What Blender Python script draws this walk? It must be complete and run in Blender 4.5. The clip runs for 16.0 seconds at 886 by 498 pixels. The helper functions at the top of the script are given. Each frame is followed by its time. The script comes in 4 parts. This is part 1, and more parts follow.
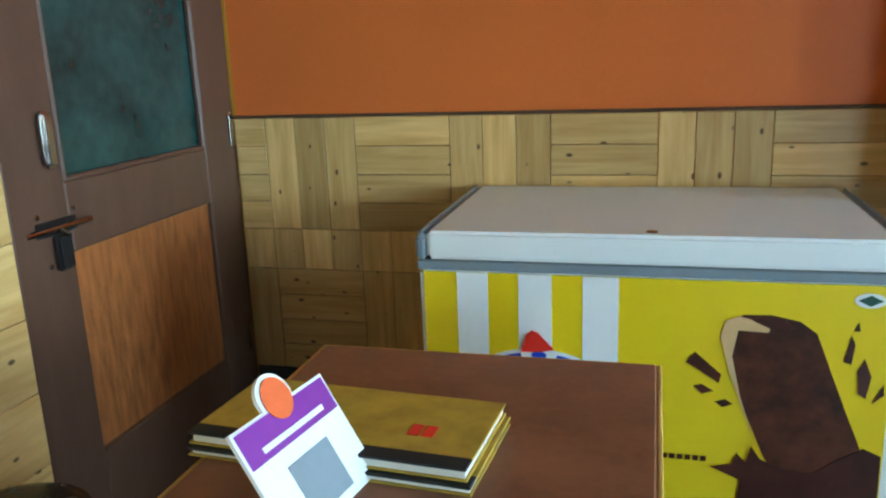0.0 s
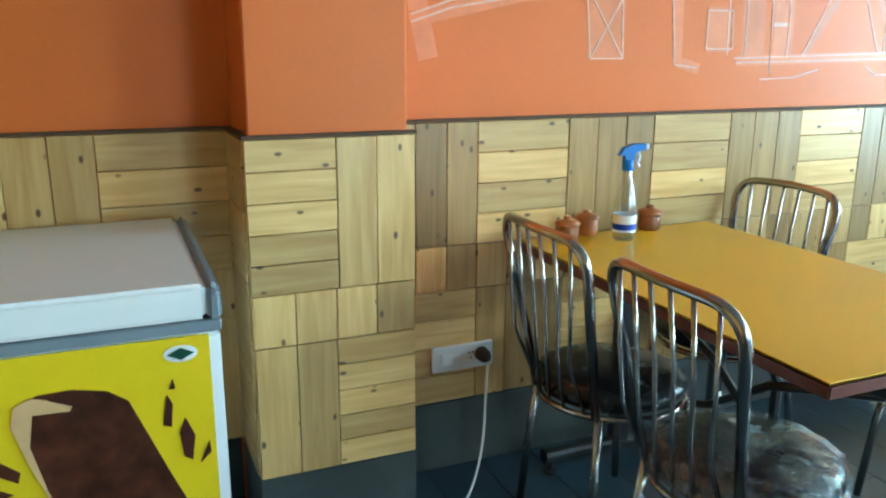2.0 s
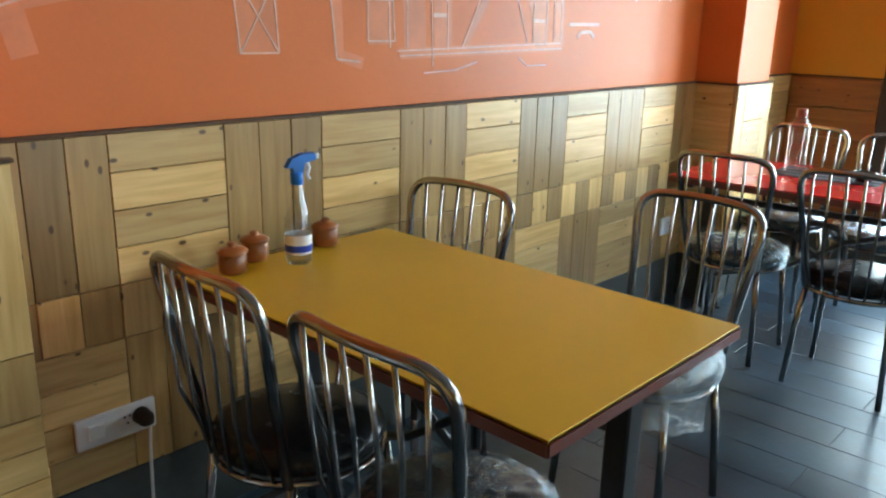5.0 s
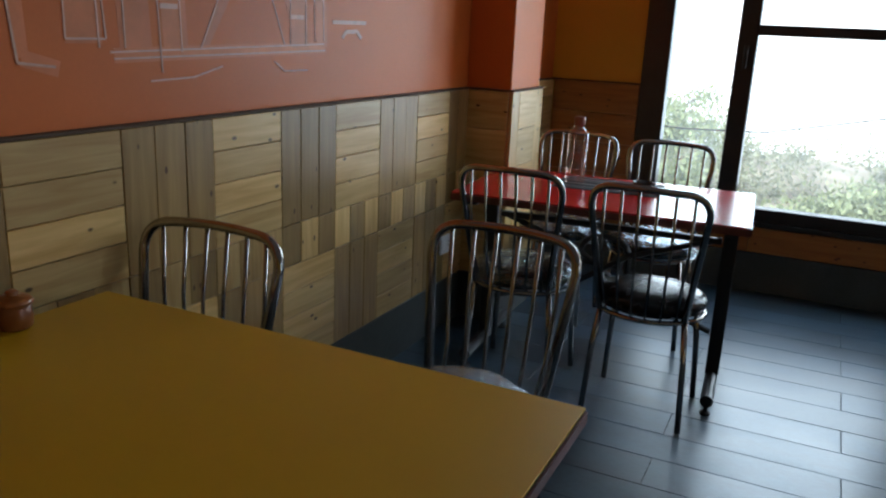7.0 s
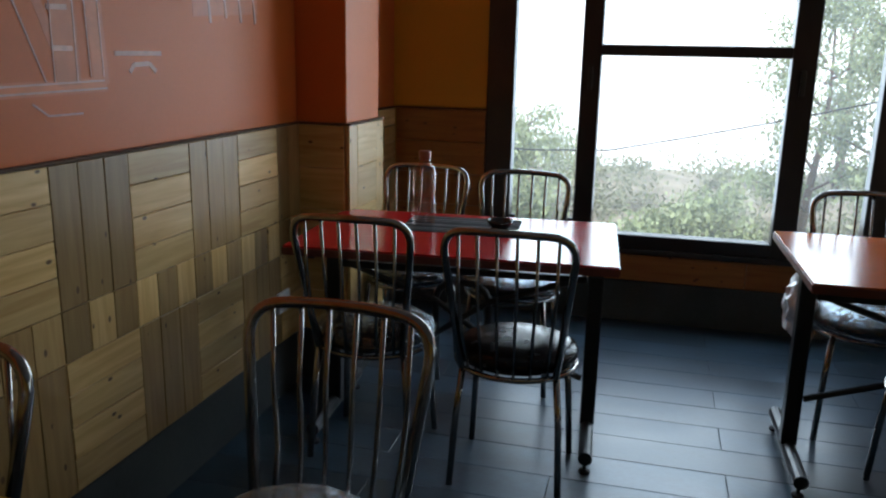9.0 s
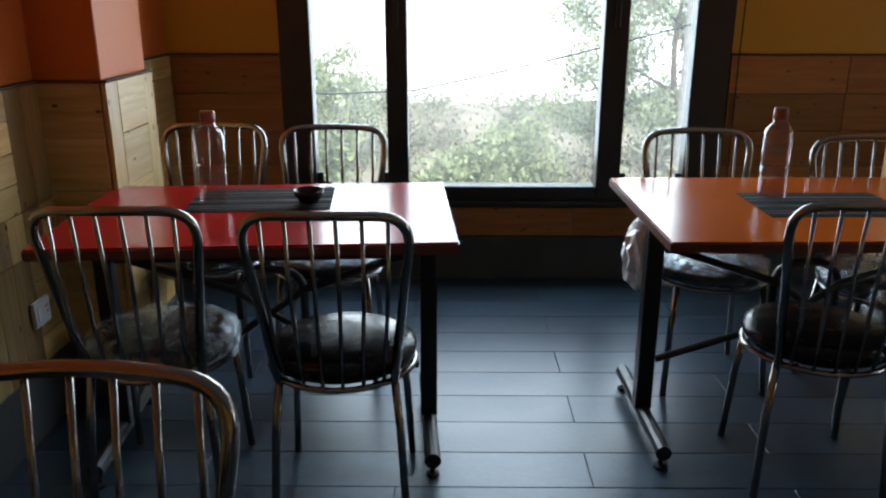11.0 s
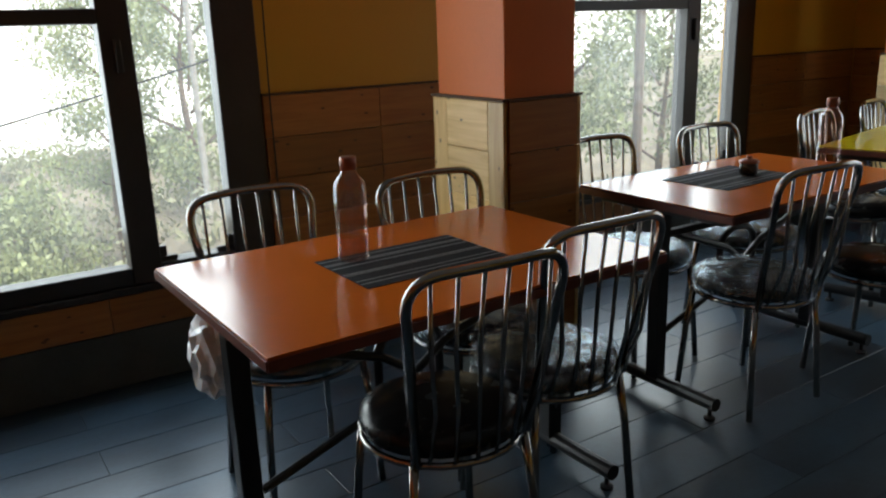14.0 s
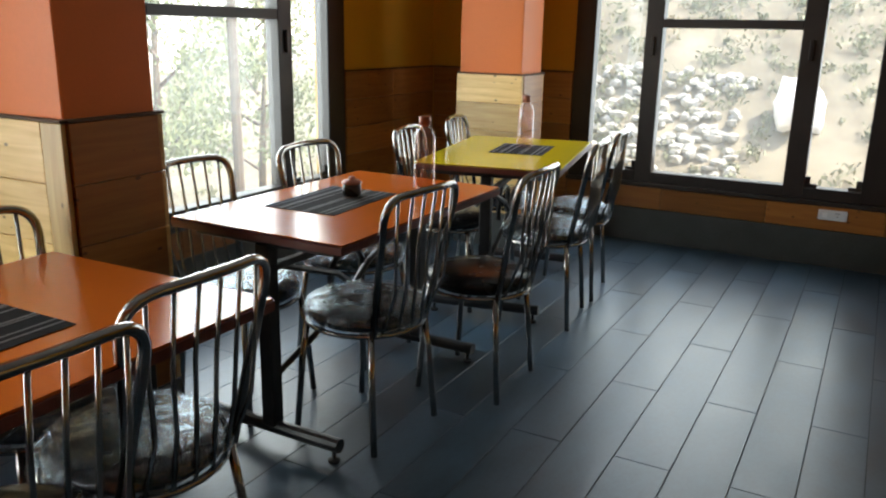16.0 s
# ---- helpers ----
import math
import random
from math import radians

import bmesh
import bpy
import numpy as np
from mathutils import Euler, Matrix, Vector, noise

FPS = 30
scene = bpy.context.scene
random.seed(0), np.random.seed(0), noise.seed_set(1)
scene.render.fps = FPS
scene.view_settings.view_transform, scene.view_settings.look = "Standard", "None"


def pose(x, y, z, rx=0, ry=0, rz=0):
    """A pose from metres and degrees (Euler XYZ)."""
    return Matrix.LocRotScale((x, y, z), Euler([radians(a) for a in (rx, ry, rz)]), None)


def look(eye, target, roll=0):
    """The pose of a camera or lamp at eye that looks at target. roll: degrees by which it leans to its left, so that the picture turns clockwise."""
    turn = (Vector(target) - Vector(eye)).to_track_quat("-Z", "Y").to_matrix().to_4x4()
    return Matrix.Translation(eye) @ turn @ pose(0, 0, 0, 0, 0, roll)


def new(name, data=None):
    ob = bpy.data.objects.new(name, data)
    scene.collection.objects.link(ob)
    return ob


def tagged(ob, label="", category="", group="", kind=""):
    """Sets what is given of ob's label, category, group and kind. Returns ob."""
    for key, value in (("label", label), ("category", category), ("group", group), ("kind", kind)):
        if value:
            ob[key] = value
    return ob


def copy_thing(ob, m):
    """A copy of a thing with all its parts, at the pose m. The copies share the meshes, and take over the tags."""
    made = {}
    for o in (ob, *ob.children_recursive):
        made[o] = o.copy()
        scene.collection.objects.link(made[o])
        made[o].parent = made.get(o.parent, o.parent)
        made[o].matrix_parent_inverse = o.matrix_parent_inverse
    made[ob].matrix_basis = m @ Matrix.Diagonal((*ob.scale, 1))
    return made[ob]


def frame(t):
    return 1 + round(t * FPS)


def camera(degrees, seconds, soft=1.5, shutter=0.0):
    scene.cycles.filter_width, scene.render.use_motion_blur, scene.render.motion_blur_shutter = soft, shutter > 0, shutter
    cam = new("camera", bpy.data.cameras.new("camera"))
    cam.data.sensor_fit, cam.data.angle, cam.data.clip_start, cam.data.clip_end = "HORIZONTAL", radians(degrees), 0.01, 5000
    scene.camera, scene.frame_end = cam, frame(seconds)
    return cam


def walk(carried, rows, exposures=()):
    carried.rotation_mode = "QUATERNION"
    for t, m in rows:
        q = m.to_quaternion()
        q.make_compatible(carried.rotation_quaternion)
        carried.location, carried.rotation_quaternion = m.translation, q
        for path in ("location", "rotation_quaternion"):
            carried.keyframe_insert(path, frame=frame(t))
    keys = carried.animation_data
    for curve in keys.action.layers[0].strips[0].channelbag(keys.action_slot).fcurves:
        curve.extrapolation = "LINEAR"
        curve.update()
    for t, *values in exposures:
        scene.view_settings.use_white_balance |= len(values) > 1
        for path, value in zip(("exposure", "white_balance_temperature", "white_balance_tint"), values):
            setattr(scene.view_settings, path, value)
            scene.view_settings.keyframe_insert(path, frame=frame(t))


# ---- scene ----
cam = camera(58.2, 16.0, soft=2.2)
EXPOSURES = [(0, 4.1, 5300, -8), (1.0, 4.75, 4950, -18), (1.5, 4.5, 5050, -16), (2.5, 4.2, 5450, -12), (3.2, 4.0, 5800, -7), (5.3, 3.3, 6050, 2), (6.5, 2.1, 6050, 8), (9.2, 1.4, 6050, 10), (11.5, 1.75, 6350, 10), (12.2, 1.7, 6500, 10), (13, 1.45, 6750, 10), (14.5, 1.5, 6950, 10), (15.3, 1.9, 7150, 11), (16, 2.25, 7200, 11)]
PATH = [
    (0, (0.049, -0.028, 1.289), (-0.457, 1.845, 0.804), -2.2),
    (0.5, (0.157, 0.091, 1.285), (-0.039, 2.022, 0.802), -2.6),
    (1, (0.238, 0.17, 1.298), (0.472, 2.089, 0.784), -0.9),
    (1.5, (0.335, 0.212, 1.316), (0.853, 2.073, 0.799), -0.2),
    (2, (0.396, 0.248, 1.31), (1.153, 2.03, 0.812), 0.3),
    (2.5, (0.402, 0.289, 1.323), (1.374, 1.975, 0.863), 0.8),
    (3, (0.408, 0.344, 1.351), (1.576, 1.914, 0.938), 1.3),
    (3.2, (0.384, 0.348, 1.33), (1.622, 1.872, 0.948), 0.7),
    (5.3, (0.651, 0.568, 1.367), (2.1, 1.82, 0.789), 1.9),
    (5.5, (0.694, 0.588, 1.361), (2.184, 1.789, 0.78), 2.2),
    (6, (0.792, 0.649, 1.348), (2.399, 1.694, 0.777), 3.0),
    (6.5, (0.883, 0.747, 1.354), (2.572, 1.665, 0.8), 3.1),
    (7, (0.972, 0.858, 1.36), (2.717, 1.676, 0.824), 2.7),
    (7.5, (1.052, 0.917, 1.351), (2.82, 1.69, 0.827), 2.0),
    (8, (1.176, 0.955, 1.358), (2.975, 1.687, 0.882), 1.3),
    (8.5, (1.279, 0.951, 1.369), (3.119, 1.609, 0.943), 0.9),
    (9, (1.373, 0.956, 1.366), (3.254, 1.45, 0.899), 1.2),
    (9.2, (1.41, 0.958, 1.357), (3.297, 1.371, 0.836), 1.8),
    (11.5, (1.953, 1.063, 1.353), (3.858, 0.908, 0.762), -0.8),
    (12, (2.061, 1.012, 1.346), (3.93, 0.607, 0.759), -0.8),
    (12.5, (2.177, 0.977, 1.349), (3.985, 0.329, 0.792), -0.9),
    (13, (2.314, 0.965, 1.357), (4.036, 0.095, 0.829), -1.7),
    (13.5, (2.403, 0.955, 1.348), (4.062, -0.03, 0.819), -1.9),
    (14, (2.442, 0.954, 1.346), (4.058, -0.094, 0.807), -2.0),
    (14.5, (2.497, 0.913, 1.352), (4.065, -0.211, 0.823), -1.8),
    (15, (2.549, 0.838, 1.368), (4.009, -0.431, 0.859), -1.8),
    (15.5, (2.609, 0.771, 1.361), (3.867, -0.694, 0.842), -0.4),
    (16, (2.645, 0.698, 1.355), (3.567, -0.995, 0.825), 1.1),
]
walk(cam, [(t, look(eye, target, roll)) for t, eye, target, roll in PATH], EXPOSURES)


# ---------------------------------------------------------------- world and light
world = bpy.data.worlds.new("sky")
scene.world = world
world.use_nodes = True
wn = world.node_tree.nodes
sky = wn.new("ShaderNodeTexSky")
sky.sky_type = "NISHITA"
sky.sun_disc = False
sky.sun_elevation, sky.sun_rotation = radians(57.5), radians(259)
sky.air_density, sky.dust_density = 1.0, 2.0
wn["Background"].inputs["Strength"].default_value = 0.15
world.node_tree.links.new(sky.outputs[0], wn["Background"].inputs["Color"])
sun_data = bpy.data.lights.new("sun", "SUN")
sun_data.energy, sun_data.angle, sun_data.color = 2.2, radians(3), (1.0, 0.95, 0.88)
new("sun", sun_data).matrix_world = look((-10, -2, 16), (0, 0, 0))


def window_lamp(name, at, towards, w, h, power):
    """The sky's light in a window's opening."""
    d = bpy.data.lights.new(name, "AREA")
    d.shape, d.size, d.size_y, d.energy, d.color = "RECTANGLE", w, h, power, (0.74, 0.88, 1.0)
    new(name, d).matrix_world = look(at, towards)


window_lamp("window_light_east", (5.82, 0.80, 1.35), (0, 0.80, 0.6), 1.9, 1.6, 17)
window_lamp("window_light_east_south", (5.82, -2.40, 1.35), (0, -2.40, 0.6), 1.9, 1.6, 15)
window_lamp("window_light_south", (3.54, -4.75, 1.35), (3.54, 0, 0.8), 1.8, 1.6, 9)

# ---------------------------------------------------------------- materials


def mat(name, col, rough=0.5, metal=0.0, var=0.15, scale=6.0, bump=0.0, bscale=60.0, stretch=(1, 1, 1), spec=0.5, coat=0.0, island=False, col2=None, rvar=0.1):
    """Procedural surface: base colour with variation at two scales, roughness variation and fine relief."""
    m = bpy.data.materials.new(name)
    m.use_nodes = True
    n, l = m.node_tree.nodes, m.node_tree.links
    b = n["Principled BSDF"]
    tc = n.new("ShaderNodeTexCoord")
    mp = n.new("ShaderNodeMapping")
    mp.inputs["Scale"].default_value = stretch
    l.new(tc.outputs["Object"], mp.inputs[0])
    info = n.new("ShaderNodeObjectInfo")
    add = n.new("ShaderNodeVectorMath")
    add.operation = "MULTIPLY_ADD"
    add.inputs[1].default_value = (37, 51, 23)
    l.new(info.outputs["Random"], add.inputs[0])
    l.new(mp.outputs[0], add.inputs[2])
    n1 = n.new("ShaderNodeTexNoise")
    n1.inputs["Scale"].default_value, n1.inputs["Detail"].default_value = scale, 4
    n2 = n.new("ShaderNodeTexNoise")
    n2.inputs["Scale"].default_value, n2.inputs["Detail"].default_value = bscale, 5
    l.new(add.outputs[0], n1.inputs[0])
    l.new(add.outputs[0], n2.inputs[0])
    mix = n.new("ShaderNodeMath")
    mix.operation = "MULTIPLY_ADD"
    mix.inputs[1].default_value = 0.35
    l.new(n2.outputs[0], mix.inputs[0])
    l.new(n1.outputs[0], mix.inputs[2])
    ramp = n.new("ShaderNodeValToRGB")
    c2 = col2 or tuple(min(1, c * (1 + var)) for c in col)
    c1 = tuple(c * (1 - var) for c in col)
    ramp.color_ramp.elements[0].position, ramp.color_ramp.elements[1].position = 0.42, 0.95
    ramp.color_ramp.elements[0].color, ramp.color_ramp.elements[1].color = (*c1, 1), (*c2, 1)
    l.new(mix.outputs[0], ramp.inputs[0])
    out = ramp.outputs[0]
    hsv = n.new("ShaderNodeHueSaturation")
    rm = n.new("ShaderNodeMapRange")
    rm.inputs["To Min"].default_value, rm.inputs["To Max"].default_value = 1 - var * 0.8, 1 + var * 0.8
    if island:
        geo = n.new("ShaderNodeNewGeometry")
        l.new(geo.outputs["Random Per Island"], rm.inputs[0])
    else:
        l.new(info.outputs["Random"], rm.inputs[0])
    l.new(rm.outputs[0], hsv.inputs["Value"])
    l.new(out, hsv.inputs["Color"])
    l.new(hsv.outputs[0], b.inputs["Base Color"])
    rr = n.new("ShaderNodeMapRange")
    rr.inputs["To Min"].default_value, rr.inputs["To Max"].default_value = max(0.02, rough - rvar), min(1, rough + rvar)
    l.new(n1.outputs[0], rr.inputs[0])
    l.new(rr.outputs[0], b.inputs["Roughness"])
    b.inputs["Metallic"].default_value = metal
    b.inputs["Specular IOR Level"].default_value = spec
    b.inputs["Coat Weight"].default_value = coat
    if bump:
        bp = n.new("ShaderNodeBump")
        bp.inputs["Strength"].default_value, bp.inputs["Distance"].default_value = bump, 0.002
        l.new(n2.outputs[0], bp.inputs["Height"])
        l.new(bp.outputs[0], b.inputs["Normal"])
    return m


def pine(name, light, dark, knot=(0.08, 0.032, 0.011)):
    """Varnished pine: long grain along local x, dark knots, tone set board by board."""
    m = bpy.data.materials.new(name)
    m.use_nodes = True
    n, l = m.node_tree.nodes, m.node_tree.links
    b = n["Principled BSDF"]
    tc, info = n.new("ShaderNodeTexCoord"), n.new("ShaderNodeObjectInfo")
    add = n.new("ShaderNodeVectorMath")
    add.operation = "MULTIPLY_ADD"
    add.inputs[1].default_value = (61, 17, 43)
    l.new(info.outputs["Random"], add.inputs[0])
    l.new(tc.outputs["Object"], add.inputs[2])
    mp = n.new("ShaderNodeMapping")
    mp.inputs["Scale"].default_value = (1.6, 22, 22)
    l.new(add.outputs[0], mp.inputs[0])
    g = n.new("ShaderNodeTexNoise")
    g.inputs["Scale"].default_value, g.inputs["Detail"].default_value, g.inputs["Distortion"].default_value = 2.0, 6, 0.6
    l.new(mp.outputs[0], g.inputs[0])
    ramp = n.new("ShaderNodeValToRGB")
    ramp.color_ramp.elements[0].position, ramp.color_ramp.elements[1].position = 0.3, 0.7
    ramp.color_ramp.elements[0].color, ramp.color_ramp.elements[1].color = (*dark, 1), (*light, 1)
    l.new(g.outputs[0], ramp.inputs[0])
    vm = n.new("ShaderNodeMapping")
    vm.inputs["Scale"].default_value = (11, 0.01, 20)
    l.new(add.outputs[0], vm.inputs[0])
    v = n.new("ShaderNodeTexVoronoi")
    v.inputs["Scale"].default_value = 1.0
    l.new(vm.outputs[0], v.inputs[0])
    kr = n.new("ShaderNodeMapRange")
    kr.inputs["From Min"].default_value, kr.inputs["From Max"].default_value = 0.085, 0.135
    kr.inputs["To Min"].default_value, kr.inputs["To Max"].default_value = 0.9, 0.0
    l.new(v.outputs["Distance"], kr.inputs[0])
    km = n.new("ShaderNodeMix")
    km.data_type = "RGBA"
    l.new(kr.outputs[0], km.inputs[0])
    l.new(ramp.outputs[0], km.inputs[6])
    km.inputs[7].default_value = (*knot, 1)
    hsv = n.new("ShaderNodeHueSaturation")
    rm = n.new("ShaderNodeMapRange")
    rm.inputs["To Min"].default_value, rm.inputs["To Max"].default_value = 0.66, 1.14
    l.new(info.outputs["Random"], rm.inputs[0])
    l.new(rm.outputs[0], hsv.inputs["Value"])
    l.new(km.outputs[2], hsv.inputs["Color"])
    l.new(hsv.outputs[0], b.inputs["Base Color"])
    b.inputs["Roughness"].default_value = 0.38
    bp = n.new("ShaderNodeBump")
    bp.inputs["Strength"].default_value, bp.inputs["Distance"].default_value = 0.25, 0.001
    l.new(g.outputs[0], bp.inputs["Height"])
    l.new(bp.outputs[0], b.inputs["Normal"])
    return m


def glassy(name, tint, rough=0.0, amount=0.12, gloss=(1, 1, 1), wrinkle=0.0, veil=0.0):
    """Thin clear sheet: see-through with a mirror-like skin."""
    m = bpy.data.materials.new(name)
    m.use_nodes = True
    n, l = m.node_tree.nodes, m.node_tree.links
    n.remove(n["Principled BSDF"])
    tr, gl, mx = n.new("ShaderNodeBsdfTransparent"), n.new("ShaderNodeBsdfGlossy"), n.new("ShaderNodeMixShader")
    tr.inputs[0].default_value = (*tint, 1)
    gl.inputs[0].default_value = (*gloss, 1)
    gl.inputs["Roughness"].default_value = rough
    lw = n.new("ShaderNodeLayerWeight")
    fr = n.new("ShaderNodeMath")
    fr.operation = "POWER"
    fr.inputs[1].default_value = 5.0
    l.new(lw.outputs["Facing"], fr.inputs[0])
    ad = n.new("ShaderNodeMath")
    ad.operation = "ADD"
    ad.use_clamp = True
    ad.inputs[1].default_value = amount
    l.new(fr.outputs[0], ad.inputs[0])
    l.new(ad.outputs[0], mx.inputs[0])
    l.new(tr.outputs[0], mx.inputs[1])
    l.new(gl.outputs[0], mx.inputs[2])
    out = mx.outputs[0]
    if veil:
        # Pale translucent layer: haze put into window glass, milkiness in loose plastic.
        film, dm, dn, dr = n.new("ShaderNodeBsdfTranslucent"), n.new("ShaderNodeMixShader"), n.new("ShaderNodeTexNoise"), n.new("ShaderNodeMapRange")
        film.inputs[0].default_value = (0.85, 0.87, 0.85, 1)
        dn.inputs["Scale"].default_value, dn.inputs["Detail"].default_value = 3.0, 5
        dr.inputs["To Min"].default_value, dr.inputs["To Max"].default_value = veil * 0.6, veil * 1.4
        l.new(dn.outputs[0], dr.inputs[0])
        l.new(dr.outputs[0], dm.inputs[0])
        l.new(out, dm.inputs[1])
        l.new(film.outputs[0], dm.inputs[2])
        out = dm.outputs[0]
    l.new(out, n["Material Output"].inputs[0])
    if wrinkle:
        tc, nz, bp = n.new("ShaderNodeTexCoord"), n.new("ShaderNodeTexNoise"), n.new("ShaderNodeBump")
        nz.inputs["Scale"].default_value, nz.inputs["Detail"].default_value, nz.inputs["Distortion"].default_value = wrinkle, 4, 1.2
        bp.inputs["Strength"].default_value, bp.inputs["Distance"].default_value = 0.9, 0.02
        l.new(tc.outputs["Object"], nz.inputs[0])
        l.new(nz.outputs[0], bp.inputs["Height"])
        l.new(bp.outputs[0], gl.inputs["Normal"])
    return m


M_ORANGE = mat("orange_paint", (0.66, 0.165, 0.034), 0.42, spec=0.22, var=0.07, scale=1.5, bump=0.05, bscale=90, rvar=0.05)
M_MUSTARD = mat("mustard_paint", (0.52, 0.27, 0.018), 0.42, var=0.07, scale=1.5, bump=0.06, bscale=120)
M_CEIL = mat("ceiling_paint", (0.34, 0.33, 0.32), 0.8, var=0.04, scale=2)
M_PINE = pine("pine_boards", (0.82, 0.57, 0.23), (0.60, 0.36, 0.11))
# Uprights' weaker window sheen put into the colour; also alternate small blocks.
M_PINE_U = pine("darker_off_sheen_pine", (0.43, 0.275, 0.095), (0.29, 0.165, 0.048))
# Same pine with the shade of window walls and west faces in its colour.
M_PINE_D = pine("shaded_pine_boards", (0.38, 0.155, 0.036), (0.27, 0.10, 0.022))
M_GROUT = mat("board_backing", (0.09, 0.05, 0.025), 0.8)
M_SKIRT = mat("grey_stone_skirting", (0.045, 0.052, 0.05), 0.6, var=0.3, scale=5, bump=0.15)
M_FLOOR = mat("slate_grey_floor_plank", (0.019, 0.041, 0.062), 0.35, spec=0.85, var=0.5, scale=3.5, bump=0.15, bscale=45, stretch=(2, 1, 1), rvar=0.10)
M_JOINT = mat("floor_joint", (0.015, 0.016, 0.018), 0.8)
M_FRAME = mat("dark_window_frame", (0.022, 0.017, 0.015), 0.45, var=0.3, scale=8, bump=0.15)
# The panes carry a pale layer that imitates outdoor haze and glare.
M_GLASS = glassy("window_glass", (0.93, 0.95, 0.95), 0.0, 0.02, veil=0.03)
M_DOORBROWN = mat("brown_door_paint", (0.095, 0.048, 0.03), 0.4, var=0.2, scale=5, bump=0.15, stretch=(4, 4, 1))
M_DOORPANEL = mat("veneered_door_panel", (0.36, 0.125, 0.035), 0.4, var=0.4, scale=9, bump=0.1, stretch=(6, 6, 1.2))
M_DOORGLASS = mat("teal_frosted_glass", (0.03, 0.075, 0.07), 0.14, var=0.7, scale=3, bump=0.3, bscale=25)
M_CHROME = mat("chrome_tube", (0.36, 0.34, 0.32), 0.16, 1.0, var=0.12, scale=25, rvar=0.08)
M_BLACKMETAL = mat("black_painted_steel", (0.012, 0.012, 0.013), 0.35, var=0.3, scale=20)
M_RUBBER = mat("black_rubber", (0.015, 0.015, 0.015), 0.7)
M_VINYL = mat("black_vinyl", (0.010, 0.011, 0.012), 0.25, spec=0.3, var=0.3, scale=15, bump=0.2, bscale=80)
M_WRAP = glassy("plastic_wrap", (0.90, 0.94, 0.97), 0.05, 0.13, (0.88, 0.95, 1.0), 26.0)
M_LOOSE = glassy("loose_milky_plastic", (0.80, 0.87, 0.92), 0.2, 0.22, (0.88, 0.95, 1.0), 22.0, 0.16)
M_BAG = mat("white_plastic_film", (0.76, 0.84, 0.90), 0.22, var=0.35, scale=18, bump=0.6, bscale=60)
M_YELLOWTOP = mat("yellow_laminate", (0.62, 0.38, 0.012), 0.40, var=0.04, scale=3, rvar=0.02)
M_LEMONTOP = mat("lemon_laminate", (0.66, 0.50, 0.02), 0.17, var=0.06, scale=3, rvar=0.04)
M_REDTOP = mat("red_laminate", (0.56, 0.022, 0.022), 0.18, var=0.06, scale=3, rvar=0.04)
M_ORANGETOP = mat("orange_laminate", (0.58, 0.125, 0.014), 0.2, var=0.06, scale=3, rvar=0.04)
M_EDGE = mat("maroon_edge_band", (0.12, 0.03, 0.018), 0.4, var=0.2)
M_DESK = mat("brown_desk_laminate", (0.20, 0.085, 0.045), 0.40, var=0.35, scale=9, bump=0.15)
M_DESKEDGE = mat("raw_wood_edge", (0.55, 0.34, 0.09), 0.5, var=0.15)
M_WHITE = mat("white_enamel", (0.82, 0.85, 0.87), 0.36, var=0.03, scale=4, rvar=0.02)
M_GREYTRIM = mat("grey_plastic_trim", (0.20, 0.24, 0.28), 0.4, var=0.1)
M_FYELLOW = mat("yellow_sticker", (0.80, 0.60, 0.004), 0.35, var=0.04, scale=3)
M_FWHITE = mat("white_sticker", (0.82, 0.84, 0.86), 0.35, var=0.03)
M_BLUE = mat("blue_print", (0.015, 0.05, 0.42), 0.35, var=0.08)
M_RED = mat("red_print", (0.70, 0.03, 0.02), 0.35, var=0.08)
M_CHOC = mat("chocolate_print", (0.055, 0.012, 0.006), 0.4, var=0.5, scale=14)
M_CHOCM = mat("milk_chocolate_print", (0.15, 0.042, 0.018), 0.35, var=0.75, scale=16)
M_CREAM = mat("cream_print", (0.62, 0.42, 0.20), 0.4, var=0.15)
M_GREEN = mat("dark_green_badge", (0.01, 0.06, 0.04), 0.3)
M_LEDGER = mat("ochre_book_cloth", (0.40, 0.27, 0.03), 0.6, var=0.3, scale=14, bump=0.2)
M_PAPER = mat("paper", (0.70, 0.68, 0.62), 0.8, var=0.08, scale=40, stretch=(1, 1, 30))
M_PURPLE = mat("purple_print", (0.20, 0.035, 0.30), 0.4)
M_ORPRINT = mat("orange_print", (0.80, 0.16, 0.05), 0.4)
M_TERRA = mat("brown_ceramic", (0.32, 0.11, 0.03), 0.3, var=0.3, scale=20)
M_DARKPOT = mat("dark_ceramic", (0.02, 0.014, 0.012), 0.25, var=0.3)
M_BLUEP = mat("blue_plastic", (0.015, 0.17, 0.62), 0.35)
M_CLEARP = glassy("clear_plastic", (0.86, 0.88, 0.90), 0.08, 0.10)
M_PINKP = glassy("rose_plastic", (0.93, 0.79, 0.75), 0.06, 0.10)
M_COPPER = mat("copper_cap", (0.30, 0.11, 0.07), 0.35, 0.3)
M_MATD = mat("black_woven_mat", (0.018, 0.018, 0.019), 0.9, spec=0.15, var=0.4, scale=150, bump=0.4, bscale=300)
M_MATL = mat("pale_mat_stripe", (0.15, 0.15, 0.15), 0.7, var=0.3, scale=150)
M_SOCKET = mat("white_socket_plastic", (0.72, 0.74, 0.76), 0.35, var=0.04)
M_LEAF = mat("leaf_green", (0.22, 0.26, 0.12), 0.55, var=0.35, island=True)
M_LEAFP = mat("pale_scrub", (0.22, 0.23, 0.145), 0.7, var=0.25, island=True)
